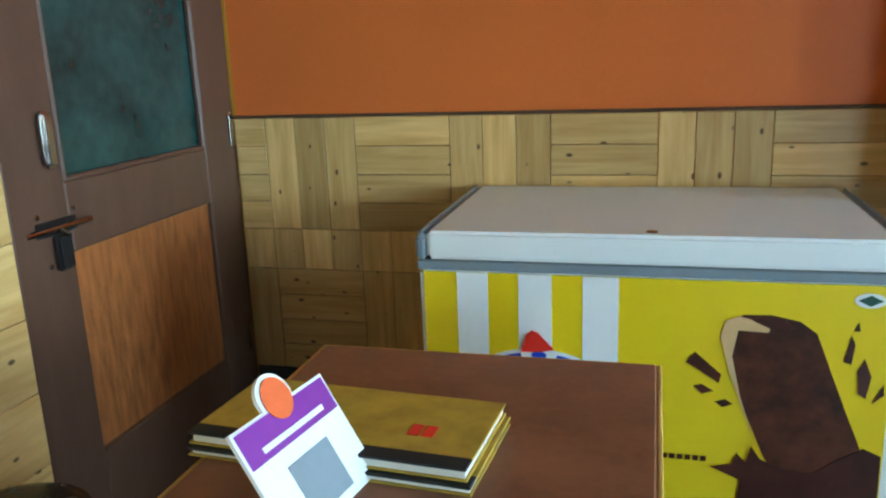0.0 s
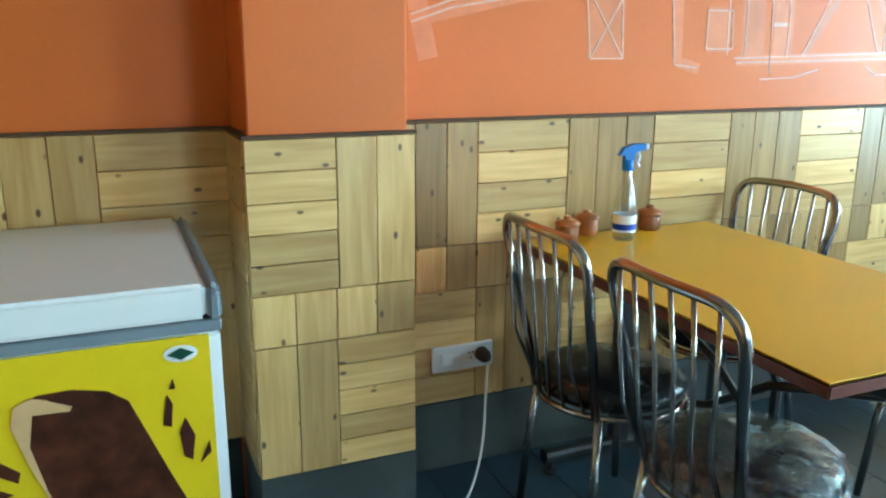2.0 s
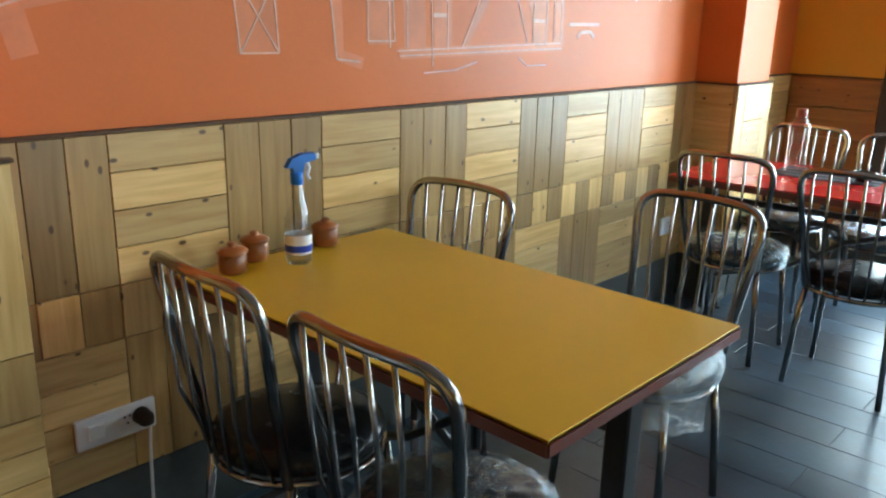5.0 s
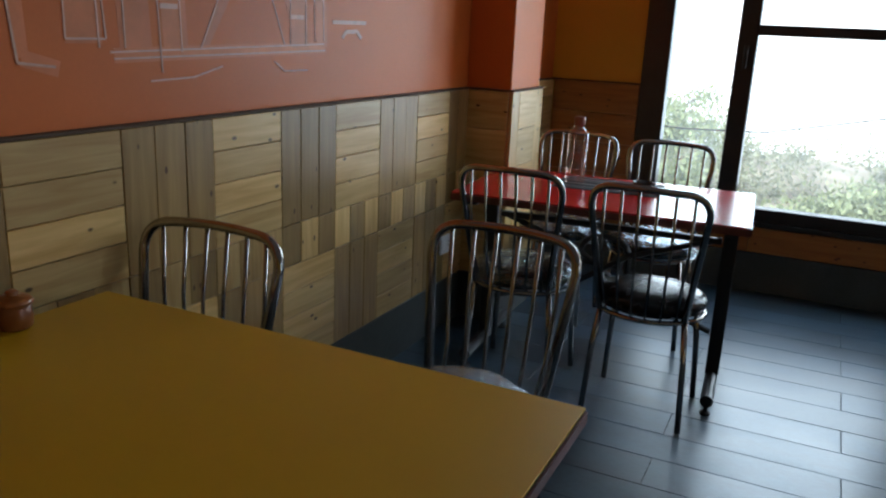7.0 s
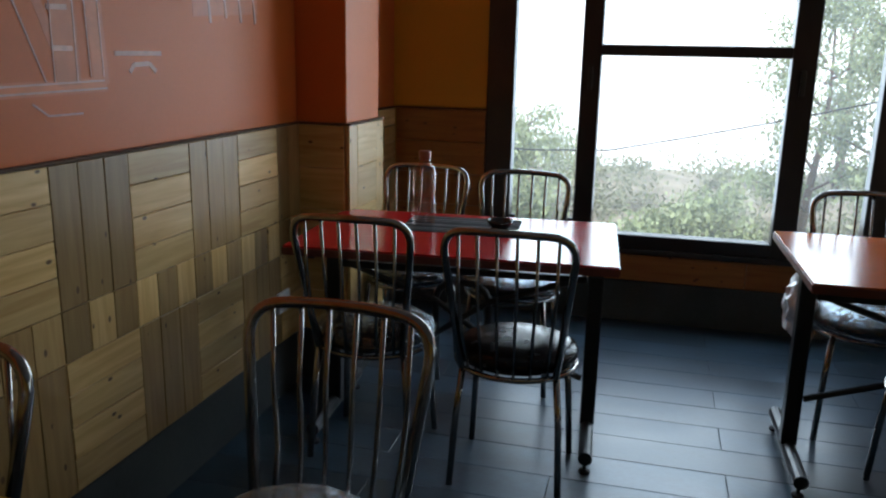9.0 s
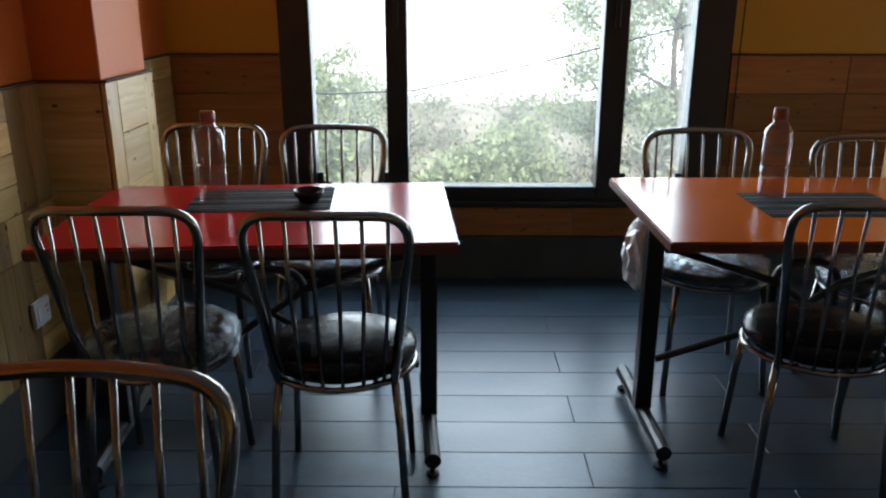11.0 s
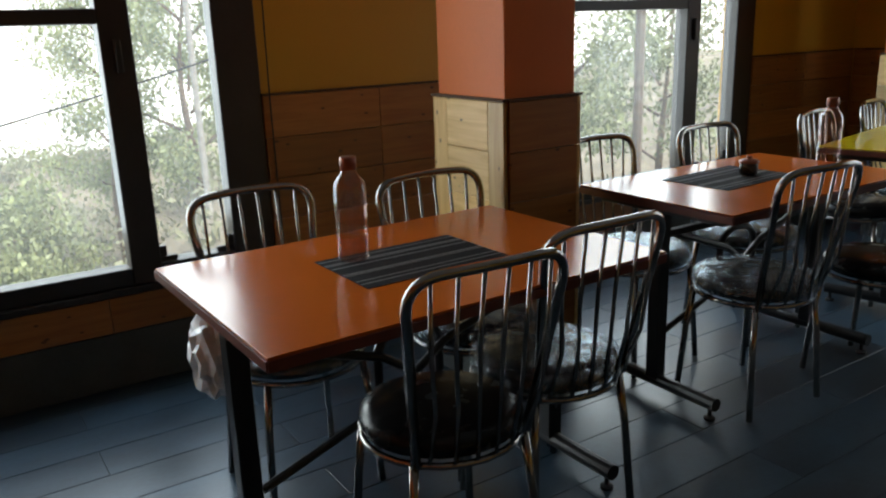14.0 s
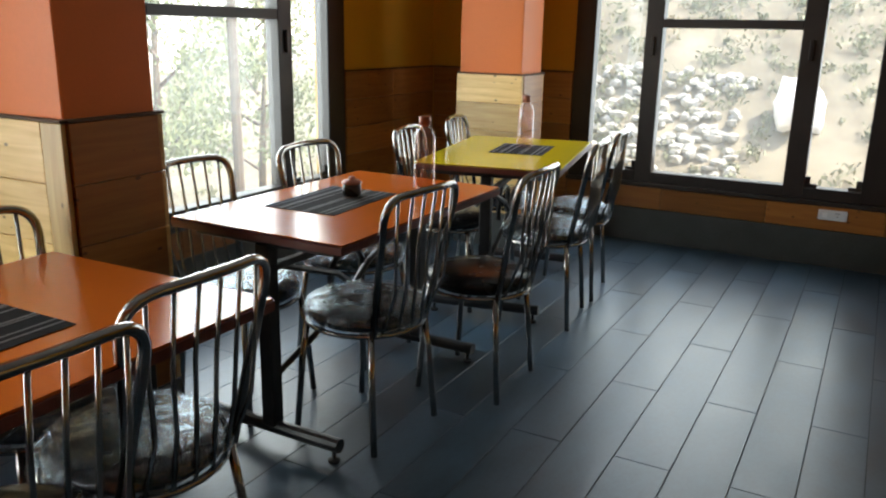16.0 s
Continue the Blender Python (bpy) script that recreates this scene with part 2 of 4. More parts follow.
M_BARK = mat("bark", (0.14, 0.10, 0.075), 0.9, var=0.3, scale=14, bump=0.5)
M_EARTH = mat("dry_hillside", (0.165, 0.145, 0.105), 0.95, var=0.45, scale=0.7, bump=0.9, bscale=6, col2=(0.27, 0.24, 0.18))
M_STONE = mat("pale_stone", (0.34, 0.335, 0.31), 0.9, var=0.25, scale=9, bump=0.4)
M_TARP = mat("white_tarpaulin", (0.85, 0.85, 0.85), 0.6, var=0.04)
M_CONC = mat("plastered_outer_wall", (0.5, 0.48, 0.44), 0.9, var=0.1)
M_WASH = mat("thin_white_wash", (0.67, 0.215, 0.082), 0.42, spec=0.3, var=0.12, scale=14)
M_CHALK = mat("white_line_paint", (0.74, 0.43, 0.31), 0.5, var=0.15, scale=30)

# ---------------------------------------------------------------- mesh helpers


def mesh_of(name, bm, material, smooth=False):
    me = bpy.data.meshes.new(name)
    bm.to_mesh(me)
    bm.free()
    me.materials.append(material)
    if smooth:
        me.polygons.foreach_set("use_smooth", [True] * len(me.polygons))
    return me


def part(name, bm, material, parent=None, label="", smooth=False):
    """One bmesh as one mesh object, under a thing or a part."""
    ob = new(name, mesh_of(name, bm, material, smooth))
    ob.parent = parent
    if label:
        ob["label"] = label
    return ob


def thing(name, label, category, group="", kind=""):
    return tagged(new(name), label, category, group, kind)


def box(x0, x1, y0, y1, z0, z1, bevel=0.0, seg=1):
    bm = bmesh.new()
    bmesh.ops.create_cube(bm, size=1.0)
    for v in bm.verts:
        v.co = Vector(((x0 + x1) / 2 + v.co.x * (x1 - x0), (y0 + y1) / 2 + v.co.y * (y1 - y0), (z0 + z1) / 2 + v.co.z * (z1 - z0)))
    if bevel:
        bmesh.ops.bevel(bm, geom=bm.edges[:], offset=bevel, segments=seg, affect="EDGES", clamp_overlap=True)
    return bm


def join(*bms):
    """Several bmeshes as one."""
    out = bms[0]
    for b in bms[1:]:
        me = bpy.data.meshes.new("join")
        b.to_mesh(me)
        b.free()
        out.from_mesh(me)
        bpy.data.meshes.remove(me)
    return out


def lathe(profile, n=24, cx=0.0, cy=0.0, cz=0.0):
    """A turned shape from (radius, height) pairs."""
    bm = bmesh.new()
    rings = []
    for r, z in profile:
        if r < 1e-5:
            rings.append([bm.verts.new((cx, cy, cz + z))])
        else:
            rings.append([bm.verts.new((cx + r * math.cos(6.28318 * i / n), cy + r * math.sin(6.28318 * i / n), cz + z)) for i in range(n)])
    for a, b in zip(rings, rings[1:]):
        for i in range(n):
            j = (i + 1) % n
            if len(a) == 1 and len(b) == 1:
                continue
            if len(a) == 1:
                bm.faces.new((a[0], b[j], b[i]))
            elif len(b) == 1:
                bm.faces.new((a[i], a[j], b[0]))
            else:
                bm.faces.new((a[i], a[j], b[j], b[i]))
    bmesh.ops.recalc_face_normals(bm, faces=bm.faces[:])
    return bm


def tube(points, r, n=8, closed=False, taper=None):
    """A round bar along a line of points."""
    bm = bmesh.new()
    pts = [Vector(p) for p in points]
    rings, up = [], None
    for i, p in enumerate(pts):
        a = pts[i - 1] if (i or closed) else p
        b = pts[(i + 1) % len(pts)] if (i < len(pts) - 1 or closed) else p
        d = (b - a).normalized()
        if up is None:
            up = d.orthogonal().normalized()
        up = (up - d * up.dot(d)).normalized()
        side = d.cross(up)
        rr = r if taper is None else r + (taper - r) * i / (len(pts) - 1)
        rings.append([bm.verts.new(p + up * (rr * math.cos(6.28318 * k / n)) + side * (rr * math.sin(6.28318 * k / n))) for k in range(n)])
    pairs = list(zip(rings, rings[1:])) + ([(rings[-1], rings[0])] if closed else [])
    for a, b in pairs:
        for k in range(n):
            bm.faces.new((a[k], a[(k + 1) % n], b[(k + 1) % n], b[k]))
    if not closed:
        bm.faces.new(rings[0])
        bm.faces.new(rings[-1])
    bmesh.ops.recalc_face_normals(bm, faces=bm.faces[:])
    return bm


def bend(points, radius, steps=5):
    """A line with its corners rounded."""
    pts = [Vector(p) for p in points]
    out = [pts[0]]
    for a, p, b in zip(pts, pts[1:], pts[2:]):
        r1, r2 = min(radius, (a - p).length * 0.49), min(radius, (b - p).length * 0.49)
        s, e = p + (a - p).normalized() * r1, p + (b - p).normalized() * r2
        for k in range(steps + 1):
            u = k / steps
            out.append(s * (1 - u) ** 2 + p * (2 * u * (1 - u)) + e * u * u)
    out.append(pts[-1])
    return out


def prism(outline, thick):
    """A flat outline in x and z, given a thickness towards -y."""
    bm = bmesh.new()
    f = bm.faces.new([bm.verts.new((x, 0, z)) for x, z in outline])
    g = bmesh.ops.extrude_face_region(bm, geom=[f])
    for v in g["geom"]:
        if isinstance(v, bmesh.types.BMVert):
            v.co.y -= thick
    bmesh.ops.recalc_face_normals(bm, faces=bm.faces[:])
    return bm


def structure(name, bm, material, label, category):
    return tagged(part(name, bm, material), label, category, "", "structure")


# ---------------------------------------------------------------- the room
W, E, N, S, H = -1.29, 5.62, 2.37, -4.55, 2.75
RAIL = 1.095        # top of the boarding
SKIRT = 0.23        # top of the stone skirting
WIN_Z0, WIN_Z1 = 0.405, 2.25

structure("wall_north", box(W - 0.2, E + 0.2, N, N + 0.2, -0.1, H), M_ORANGE, "glossy orange painted wall above pine boarding", "wall")
structure("ceiling", box(W - 0.2, E + 0.2, S - 0.2, N + 0.2, H, H + 0.12), M_CEIL, "plain grey ceiling", "ceiling")
structure("floor", box(W - 0.2, E + 0.2, S - 0.2, N + 0.2, -0.14, -0.004), M_JOINT, "slate grey plank floor with dark joints", "floor")


def wall_with_holes(name, axis, at, thick, lo, hi, holes, material, label):
    """A wall along x (axis 0) or y (axis 1) with rectangular openings (from, to, bottom, top)."""
    pieces, cur = [], lo

    def slab(a, b, z0, z1):
        if b - a > 1e-4 and z1 - z0 > 1e-4:
            pieces.append(box(a, b, at, at + thick, z0, z1) if axis == 0 else box(at, at + thick, a, b, z0, z1))
    for a, b, z0, z1 in holes:
        slab(cur, a, -0.1, H)
        slab(a, b, -0.1, z0)
        slab(a, b, z1, H)
        cur = b
    slab(cur, hi, -0.1, H)
    return structure(name, join(*pieces), material, label, "wall")


WIN_E = [(-3.43, -1.33), (-0.242, 1.845)]
WIN_S = [(2.55, 4.52)]
DOOR = (1.40, 2.366)
wall_with_holes("wall_east", 1, E, 0.22, S - 0.2, N, [(a, b, WIN_Z0, WIN_Z1) for a, b in WIN_E], M_MUSTARD, "mustard yellow painted wall between tall windows")
wall_with_holes("wall_south", 0, S - 0.22, 0.22, W - 0.2, E, [(a, b, WIN_Z0, WIN_Z1) for a, b in WIN_S], M_MUSTARD, "mustard yellow painted wall with a wide window")
wall_with_holes("wall_west", 1, W - 0.2, 0.2, S, N, [(DOOR[0], DOOR[1], -0.1, 2.1)], M_MUSTARD, "mustard yellow painted wall beside the door")
structure("outer_wall_west", box(W - 0.9, W - 0.85, 1.0, 2.8, -0.1, H), M_CONC, "plain wall beyond the door", "wall")


def pillar(name, x0, x1, y0, y1, label):
    return structure(name, box(x0 + 0.014, x1 - 0.014, y0 + 0.014, y1 - 0.014, 0, H, 0.004), M_ORANGE, label, "pillar")


P1 = (0.685, 1.105, 2.103, 2.384)
P2 = (4.36, 4.77, 2.14, 2.384)
P3 = (4.565, 5.0, -1.025, -0.686)
P4 = (4.60, 5.05, -4.20, -3.86)
pillar("pillar_1", *P1, "orange painted pillar on the north wall with pine boards")
pillar("pillar_2", *P2, "orange painted pillar beside the red table")
pillar("pillar_3", *P3, "free-standing orange painted pillar clad in pine below")
pillar("pillar_4", *P4, "orange painted corner pillar clad in pine below")


# skirting
def skirting(name, x0, x1, y0, y1):
    structure(name, box(x0, x1, y0, y1, 0, SKIRT - 0.003, 0.003), M_SKIRT, "dark grey stone skirting band", "baseboard")


skirting("baseboard_north", W, P1[0] - 0.01, N - 0.016, N - 0.001)
skirting("baseboard_north_middle", P1[1] + 0.01, P2[0] - 0.01, N - 0.016, N - 0.001)
skirting("baseboard_north_end", P2[1] + 0.01, E - 0.02, N - 0.016, N - 0.001)
skirting("baseboard_east", E - 0.016, E - 0.001, S + 0.02, N - 0.02)
skirting("baseboard_south", W + 0.02, E - 0.02, S + 0.001, S + 0.016)
skirting("baseboard_west", W + 0.001, W + 0.016, S + 0.02, DOOR[0] - 0.06)
for i, p in enumerate((P1, P2, P3, P4)):
    skirting("baseboard_pillar_%d" % (i + 1), p[0] - 0.002, p[1] + 0.002, p[2] - 0.002, p[3] + (0.002 if i > 1 else -0.02))

# ---------------------------------------------------------------- windows


def window(name, along, c0, cuts, wall, out, label):
    """A tall window: fixed middle pane under a transom, a casement on each side. cuts: the seven edges of stiles and panes, from low to high."""
    top = thing(name, label, "window", "", "structure")
    f0, f1 = wall - out * 0.012, wall + out * 0.08

    def bar(nm, a, b, z0, z1, d0=f0, d1=f1, material=M_FRAME, parent=top, bev=0.004, lab=""):
        lo, hi = min(d0, d1), max(d0, d1)
        bm = box(a, b, lo, hi, z0, z1, bev) if along == 0 else box(lo, hi, a, b, z0, z1, bev)
        return part(nm, bm, material, parent, lab)
    a0, a1, a2, a3, a4, a5, a6, a7 = cuts
    bar("stile", a0, a1, WIN_Z0, WIN_Z1)
    bar("mullion", a2, a3, WIN_Z0, WIN_Z1)
    bar("mullion", a4, a5, WIN_Z0, WIN_Z1)
    bar("stile", a6, a7, WIN_Z0, WIN_Z1)
    for p, q in ((a1, a2), (a3, a4), (a5, a6)):
        bar("bottom_rail", p, q, WIN_Z0, 0.475)
        bar("top_rail", p, q, WIN_Z1 - 0.07, WIN_Z1)
    bar("transom", a3, a4, 1.395, 1.45)
    g0, g1 = wall + out * 0.035, wall + out * 0.041
    for p, q, z0, z1 in ((a1, a2, 0.475, WIN_Z1 - 0.07), (a3, a4, 0.475, 1.395), (a3, a4, 1.45, WIN_Z1 - 0.07), (a5, a6, 0.475, WIN_Z1 - 0.07)):
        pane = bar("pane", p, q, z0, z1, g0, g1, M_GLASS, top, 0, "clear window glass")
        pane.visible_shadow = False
    # stepped corner blocks and a latch on the casements
    for p, q in ((a1, a2), (a5, a6)):
        for u, sgn in ((p, 1), (q, -1)):
            lo, hi = sorted((u, u + sgn * 0.07))
            bar("corner_block", lo, hi, 0.475, 0.497, g0 - out * 0.03, g0 - out * 0.006)
            lo, hi = sorted((u, u + sgn * 0.03))
            bar("corner_block", lo, hi, 0.497, 0.54, g0 - out * 0.03, g0 - out * 0.006)
    for u in ((a2 + a3) / 2, (a4 + a5) / 2):
        bar("latch", u - 0.012, u + 0.012, 1.22, 1.34, f0 - out * 0.02, f0, M_BLACKMETAL)
    sill = bar("window_sill", a0 - 0.01, a7 + 0.01, WIN_Z0 - 0.03, WIN_Z0 - 0.001, wall - out * 0.03, wall + out * 0.2, M_FRAME, top, 0.004)
    return top


WL = "tall dark wood window with a transom and two casements"
window("window_1", 1, 0, (-0.242, -0.067, 0.235, 0.35, 1.254, 1.354, 1.70, 1.845), E, 1, WL)
window("window_2", 1, 0, (-3.43, -3.26, -2.93, -2.815, -1.92, -1.81, -1.47, -1.33), E, 1, WL)
window("window_3", 0, 0, (2.55, 2.70, 3.01, 3.13, 3.945, 4.055, 4.385, 4.52), S, -1, WL)

# ---------------------------------------------------------------- door


def make_door():
    d = thing("door_1", "closed brown door with glazed upper and veneered lower panel", "door", "", "structure")
    x0, x1 = W - 0.05, W - 0.005
    y0, y1 = DOOR[0] + 0.005, DOOR[1] - 0.005

    def b(nm, *a, m=M_DOORBROWN, bev=0.004, parent=d, lab=""):
        return part(nm, box(*a, bev), m, parent, lab)
    b("stile", x0, x1, y0, 1.545, 0.01, 2.09)
    b("stile", x0, x1, 2.172, y1, 0.01, 2.09)
    b("lock_rail", x0, x1, 1.545, 2.172, 0.85, 1.02)
    b("bottom_rail", x0, x1, 1.545, 2.172, 0.01, 0.325)
    b("top_rail", x0, x1, 1.545, 2.172, 1.98, 2.09)
    b("panel", x0 + 0.012, x1 - 0.014, 1.545, 2.172, 0.325, 0.85, m=M_DOORPANEL, bev=0, lab="reddish brown veneered panel")
    b("glass_pane", x0 + 0.016, x1 - 0.018, 1.545, 2.172, 1.02, 1.98, m=M_DOORGLASS, bev=0, lab="dark teal figured glass")
    for y in (1.545, 2.160):
        b("glazing_bead", x1 - 0.016, x1 + 0.002, y, y + 0.012, 1.02, 1.98)
    for z in (1.02, 1.968):
        b("glazing_bead", x1 - 0.016, x1 + 0.002, 1.557, 2.16, z, z + 0.012)
    # tower bolt, pull handle and hinges
    bolt = part("bolt_plate", box(x1 + 0.001, x1 + 0.006, 1.43, 1.56, 0.905, 0.94, 0.001), M_BLACKMETAL, d)
    part("bolt_rod", tube([(x1 + 0.014, 1.385, 0.922), (x1 + 0.014, 1.60, 0.922)], 0.007), M_CHROME, bolt)
    part("bolt_knob", tube([(x1 + 0.014, 1.49, 0.922), (x1 + 0.04, 1.49, 0.905)], 0.006), M_CHROME, bolt)
    part("padlock_hasp", box(x1 + 0.002, x1 + 0.02, 1.475, 1.525, 0.82, 0.905, 0.006, 2), M_BLACKMETAL, d)
    for y, z in ((1.44, 0.955), (1.56, 0.955), (1.46, 0.835)):
        part("screw", lathe([(0, 0.005), (0.006, 0.003), (0.007, 0)], 10), M_CHROME, d).matrix_local = pose(x1 + 0.001, y, z, 0, 90, 0)
    part("pull_handle", box(x1 + 0.002, x1 + 0.024, 1.478, 1.516, 1.06, 1.19, 0.009, 3), M_CHROME, d, "worn metal pull handle")
    for z in (0.35, 1.06, 1.8):
        part("hinge", box(x1 + 0.001, x1 + 0.008, 2.318, 2.346, z - 0.05, z + 0.05, 0.002), M_CHROME, d)
    fr = part("door_frame", box(W - 0.12, W + 0.012, DOOR[0] - 0.055, DOOR[0] - 0.001, 0, 2.1, 0.004), M_DOORBROWN, d)
    part("frame_head", box(W - 0.12, W + 0.012, DOOR[0] - 0.055, DOOR[1], 2.1, 2.16, 0.004), M_DOORBROWN, fr)


make_door()

# ---------------------------------------------------------------- dining furniture


def make_table(name, top_mat, label, w=0.70, l=1.10):
    """Table with its long side along local y, on two black pedestals with splayed feet."""
    t = thing(name, label, "table", "dining tables")
    part("tabletop", box(-w / 2 + 0.004, w / 2 - 0.004, -l / 2 + 0.004, l / 2 - 0.004, 0.735, 0.7525, 0.001, 1), top_mat, t)
    part("edge_band", join(box(-w / 2, w / 2, -l / 2, l / 2, 0.720, 0.7495, 0.004, 2)), M_EDGE, t, "maroon rounded edge band")
    for s in (-1, 1):
        y = s * (l / 2 - 0.068)
        part("post", box(-0.026, 0.026, y - 0.026, y + 0.026, 0.07, 0.70, 0.004), M_BLACKMETAL, t)
        part("top_bracket", box(-0.28, 0.28, y - 0.02, y + 0.02, 0.695, 0.721, 0.003), M_BLACKMETAL, t)
        foot = part("foot_bar", tube([(-0.275, y, 0.062), (0.275, y, 0.062)], 0.024, 12), M_BLACKMETAL, t)
        for q in (-0.25, 0.25):
            part("leveller", lathe([(0, 0), (0.019, 0), (0.02, 0.009), (0.007, 0.014), (0.007, 0.05), (0, 0.05)], 12, q, y, 0), M_RUBBER, foot)
    k = l / 2 - 0.10
    for s in (-1, 1):
        part("brace", tube([(0, s * k, 0.24), (0, s * 0.10, 0.36), (0, -s * 0.10, 0.50), (0, -s * k, 0.62)], 0.012, 8), M_BLACKMETAL, t)
    part("under_rail", box(-0.014, 0.014, -k, k, 0.60, 0.625, 0.003), M_BLACKMETAL, t)
    part("bag_hook", tube(bend([(0.03, -0.10, 0.40), (0.03, -0.10, 0.56), (0.03, 0.10, 0.56), (0.03, 0.10, 0.40)], 0.10), 0.013, 8), M_BLACKMETAL, t)
    return t


def make_chair(wrap, tatters=False, seed=0, bag=False, loose=False):
    """Chrome hoop-back chair, facing local +x, on the floor under its seat."""
    lab = "chrome hoop-back chair with round black seat" + (" in clear plastic" if wrap else "")
    c = thing("dining_chair", lab, "chair", "dining chairs")
    rnd = random.Random(seed)
    seat = part("seat", lathe([(0, 0.41), (0.175, 0.41), (0.196, 0.422), (0.203, 0.44), (0.198, 0.458), (0.17, 0.471), (0.09, 0.477), (0, 0.478)], 36), M_VINYL, c, "round black vinyl cushion", True)
    part("seat_ring", tube([(0.198 * math.cos(i * 0.2618), 0.198 * math.sin(i * 0.2618), 0.404) for i in range(24)], 0.009, 8, True), M_CHROME, c, "", True)
    hoop = bend([(-0.145, -0.150, 0.41), (-0.235, -0.205, 0.872), (-0.265, 0.0, 0.880), (-0.235, 0.205, 0.872), (-0.145, 0.150, 0.41)], 0.085, 7)
    part("back_hoop", tube(hoop, 0.0125, 10), M_CHROME, c, "bent chrome back tube", True)
    for i in range(6):
        u = (i - 2.5) / 2.5
        yt, yb = u * 0.150, u * 0.125
        xb = -math.sqrt(0.200 ** 2 - yb ** 2)
        part("back_rod", tube([(-0.258 + 0.016 * u * u, yt, 0.872), (-0.232, yt * 0.99, 0.70), (-0.222, (yt + yb) / 2, 0.56), (xb - 0.006, yb, 0.415)], 0.0055, 6), M_CHROME, c, "", True)
    for sx, sy in ((1, 1), (1, -1), (-1, 1), (-1, -1)):
        part("leg", tube([(sx * 0.135, sy * 0.150, 0.405), (sx * 0.150, sy * 0.165, 0.25), (sx * 0.168, sy * 0.178, 0.004)], 0.0115, 10), M_CHROME, c, "", True)
    if wrap:
        bm = bmesh.new()
        n, prof = 40, [(0.0, 0.486), (0.10, 0.486), (0.172, 0.481), (0.208, 0.462), (0.215, 0.438), (0.205, 0.408), (0.17, 0.398)]
        if loose:
            prof = [(0.0, 0.552), (0.09, 0.549), (0.15, 0.535), (0.195, 0.505), (0.22, 0.465), (0.218, 0.43), (0.19, 0.398)]
        rings = []
        for r, z in prof:
            ring = []
            for i in range(n):
                a = 6.28318 * i / n
                w = 0.004 * noise.noise(Vector((math.cos(a) * 5 + seed, math.sin(a) * 5, r * 30))) + 0.003 * rnd.uniform(-1, 1)
                ring.append(bm.verts.new(((r + w) * math.cos(a), (r + w) * math.sin(a), z + abs(w) * 1.3)))
            rings.append(ring)
        for a, b in zip(rings, rings[1:]):
            for i in range(n):
                bm.faces.new((a[i], a[(i + 1) % n], b[(i + 1) % n], b[i]))
        if tatters:
            for ang in (0.5, -0.8):
                k0 = int(ang / 6.28318 * n) % n
                base = [rings[-2][(k0 + q) % n] for q in range(7)]
                tip = [bm.verts.new(v.co + Vector((math.cos(ang) * 0.05, math.sin(ang) * 0.05, -0.05 - 0.05 * rnd.random()))) for v in base]
                for q in range(6):
                    bm.faces.new((base[q], base[q + 1], tip[q + 1], tip[q]))
        bmesh.ops.remove_doubles(bm, verts=bm.verts[:], dist=0.0004)
        if bag:
            wad = bmesh.new()
            bmesh.ops.create_icosphere(wad, subdivisions=3, radius=1)
            for v in wad.verts:
                k = 1 + 0.35 * noise.noise(v.co * 2.6) + 0.12 * noise.noise(v.co * 7)
                v.co = Vector((-0.05 + v.co.x * 0.085 * k, -0.235 + v.co.y * 0.06 * k, 0.455 + v.co.z * 0.125 * k))
            part("plastic_bag", wad, M_BAG, c, "crumpled white plastic over the seat edge")
        ob = part("plastic_wrap", bm, M_LOOSE if loose else M_WRAP, c, "loose milky plastic bag" if loose else "crumpled clear plastic wrap", loose)
        ob.visible_shadow = False
    return c


# tables: place and turn
TABLES = [
    ("dining_table", M_YELLOWTOP, "yellow laminate dining table against the boarded wall", 1.845, 1.705, 0, 0.70, 1.12),
    ("dining_table", M_REDTOP, "red laminate dining table beside the pillar", 4.10, 1.60, 4, 0.70, 1.10),
    ("dining_table", M_ORANGETOP, "orange laminate dining table between window and pillar", 4.19, -0.075, 1, 0.77, 1.13),
    ("dining_table", M_ORANGETOP, "orange laminate dining table holding a small pot", 4.295, -1.635, 0, 0.69, 1.08),
    ("dining_table", M_LEMONTOP, "lemon yellow laminate dining table in the corner", 4.33, -3.12, 11, 0.70, 1.10),
]
for nm, m, lab, x, y, r, w, l in TABLES:
    make_table(nm, m, lab, w, l).matrix_basis = pose(x, y, 0, 0, 0, r)

# chairs: middle of the back rail, turn (0 faces east), wrapped or bare
CHAIRS = [
    (1.345, 1.92, 0, 0), (1.345, 1.425, 0, 2), (2.41, 2.13, 183, 0), (2.80, 1.535, 178, 4),
    (3.62, 1.855, 0, 2), (3.58, 1.345, 0, 0), (4.93, 1.97, 180, 1), (4.88, 1.50, 180, 1),
    (3.68, 0.02, -3, 0), (3.77, -0.405, 0, 1), (4.81, 0.135, 182, 3), (4.66, -0.425, 180, 1),
    (3.845, -1.42, -4, 1), (3.68, -1.98, 2, 0), (4.86, -1.38, 180, 1), (4.79, -1.98, 180, 1),
    (3.74, -2.85, 8, 1), (3.78, -3.32, 8, 1), (4.80, -3.34, 192, 1), (4.76, -2.75, 190, 0),
]
protos = {}
for i, (x, y, r, wrap) in enumerate(CHAIRS):
    a = radians(r)
    m = pose(x + 0.258 * math.cos(a), y + 0.258 * math.sin(a), 0, 0, 0, r)
    if wrap not in protos:
        protos[wrap] = make_chair(wrap > 0, wrap in (2, 4), 3 + wrap, wrap == 3, wrap == 4)
        protos[wrap].matrix_basis = m
    else:
        copy_thing(protos[wrap], m)

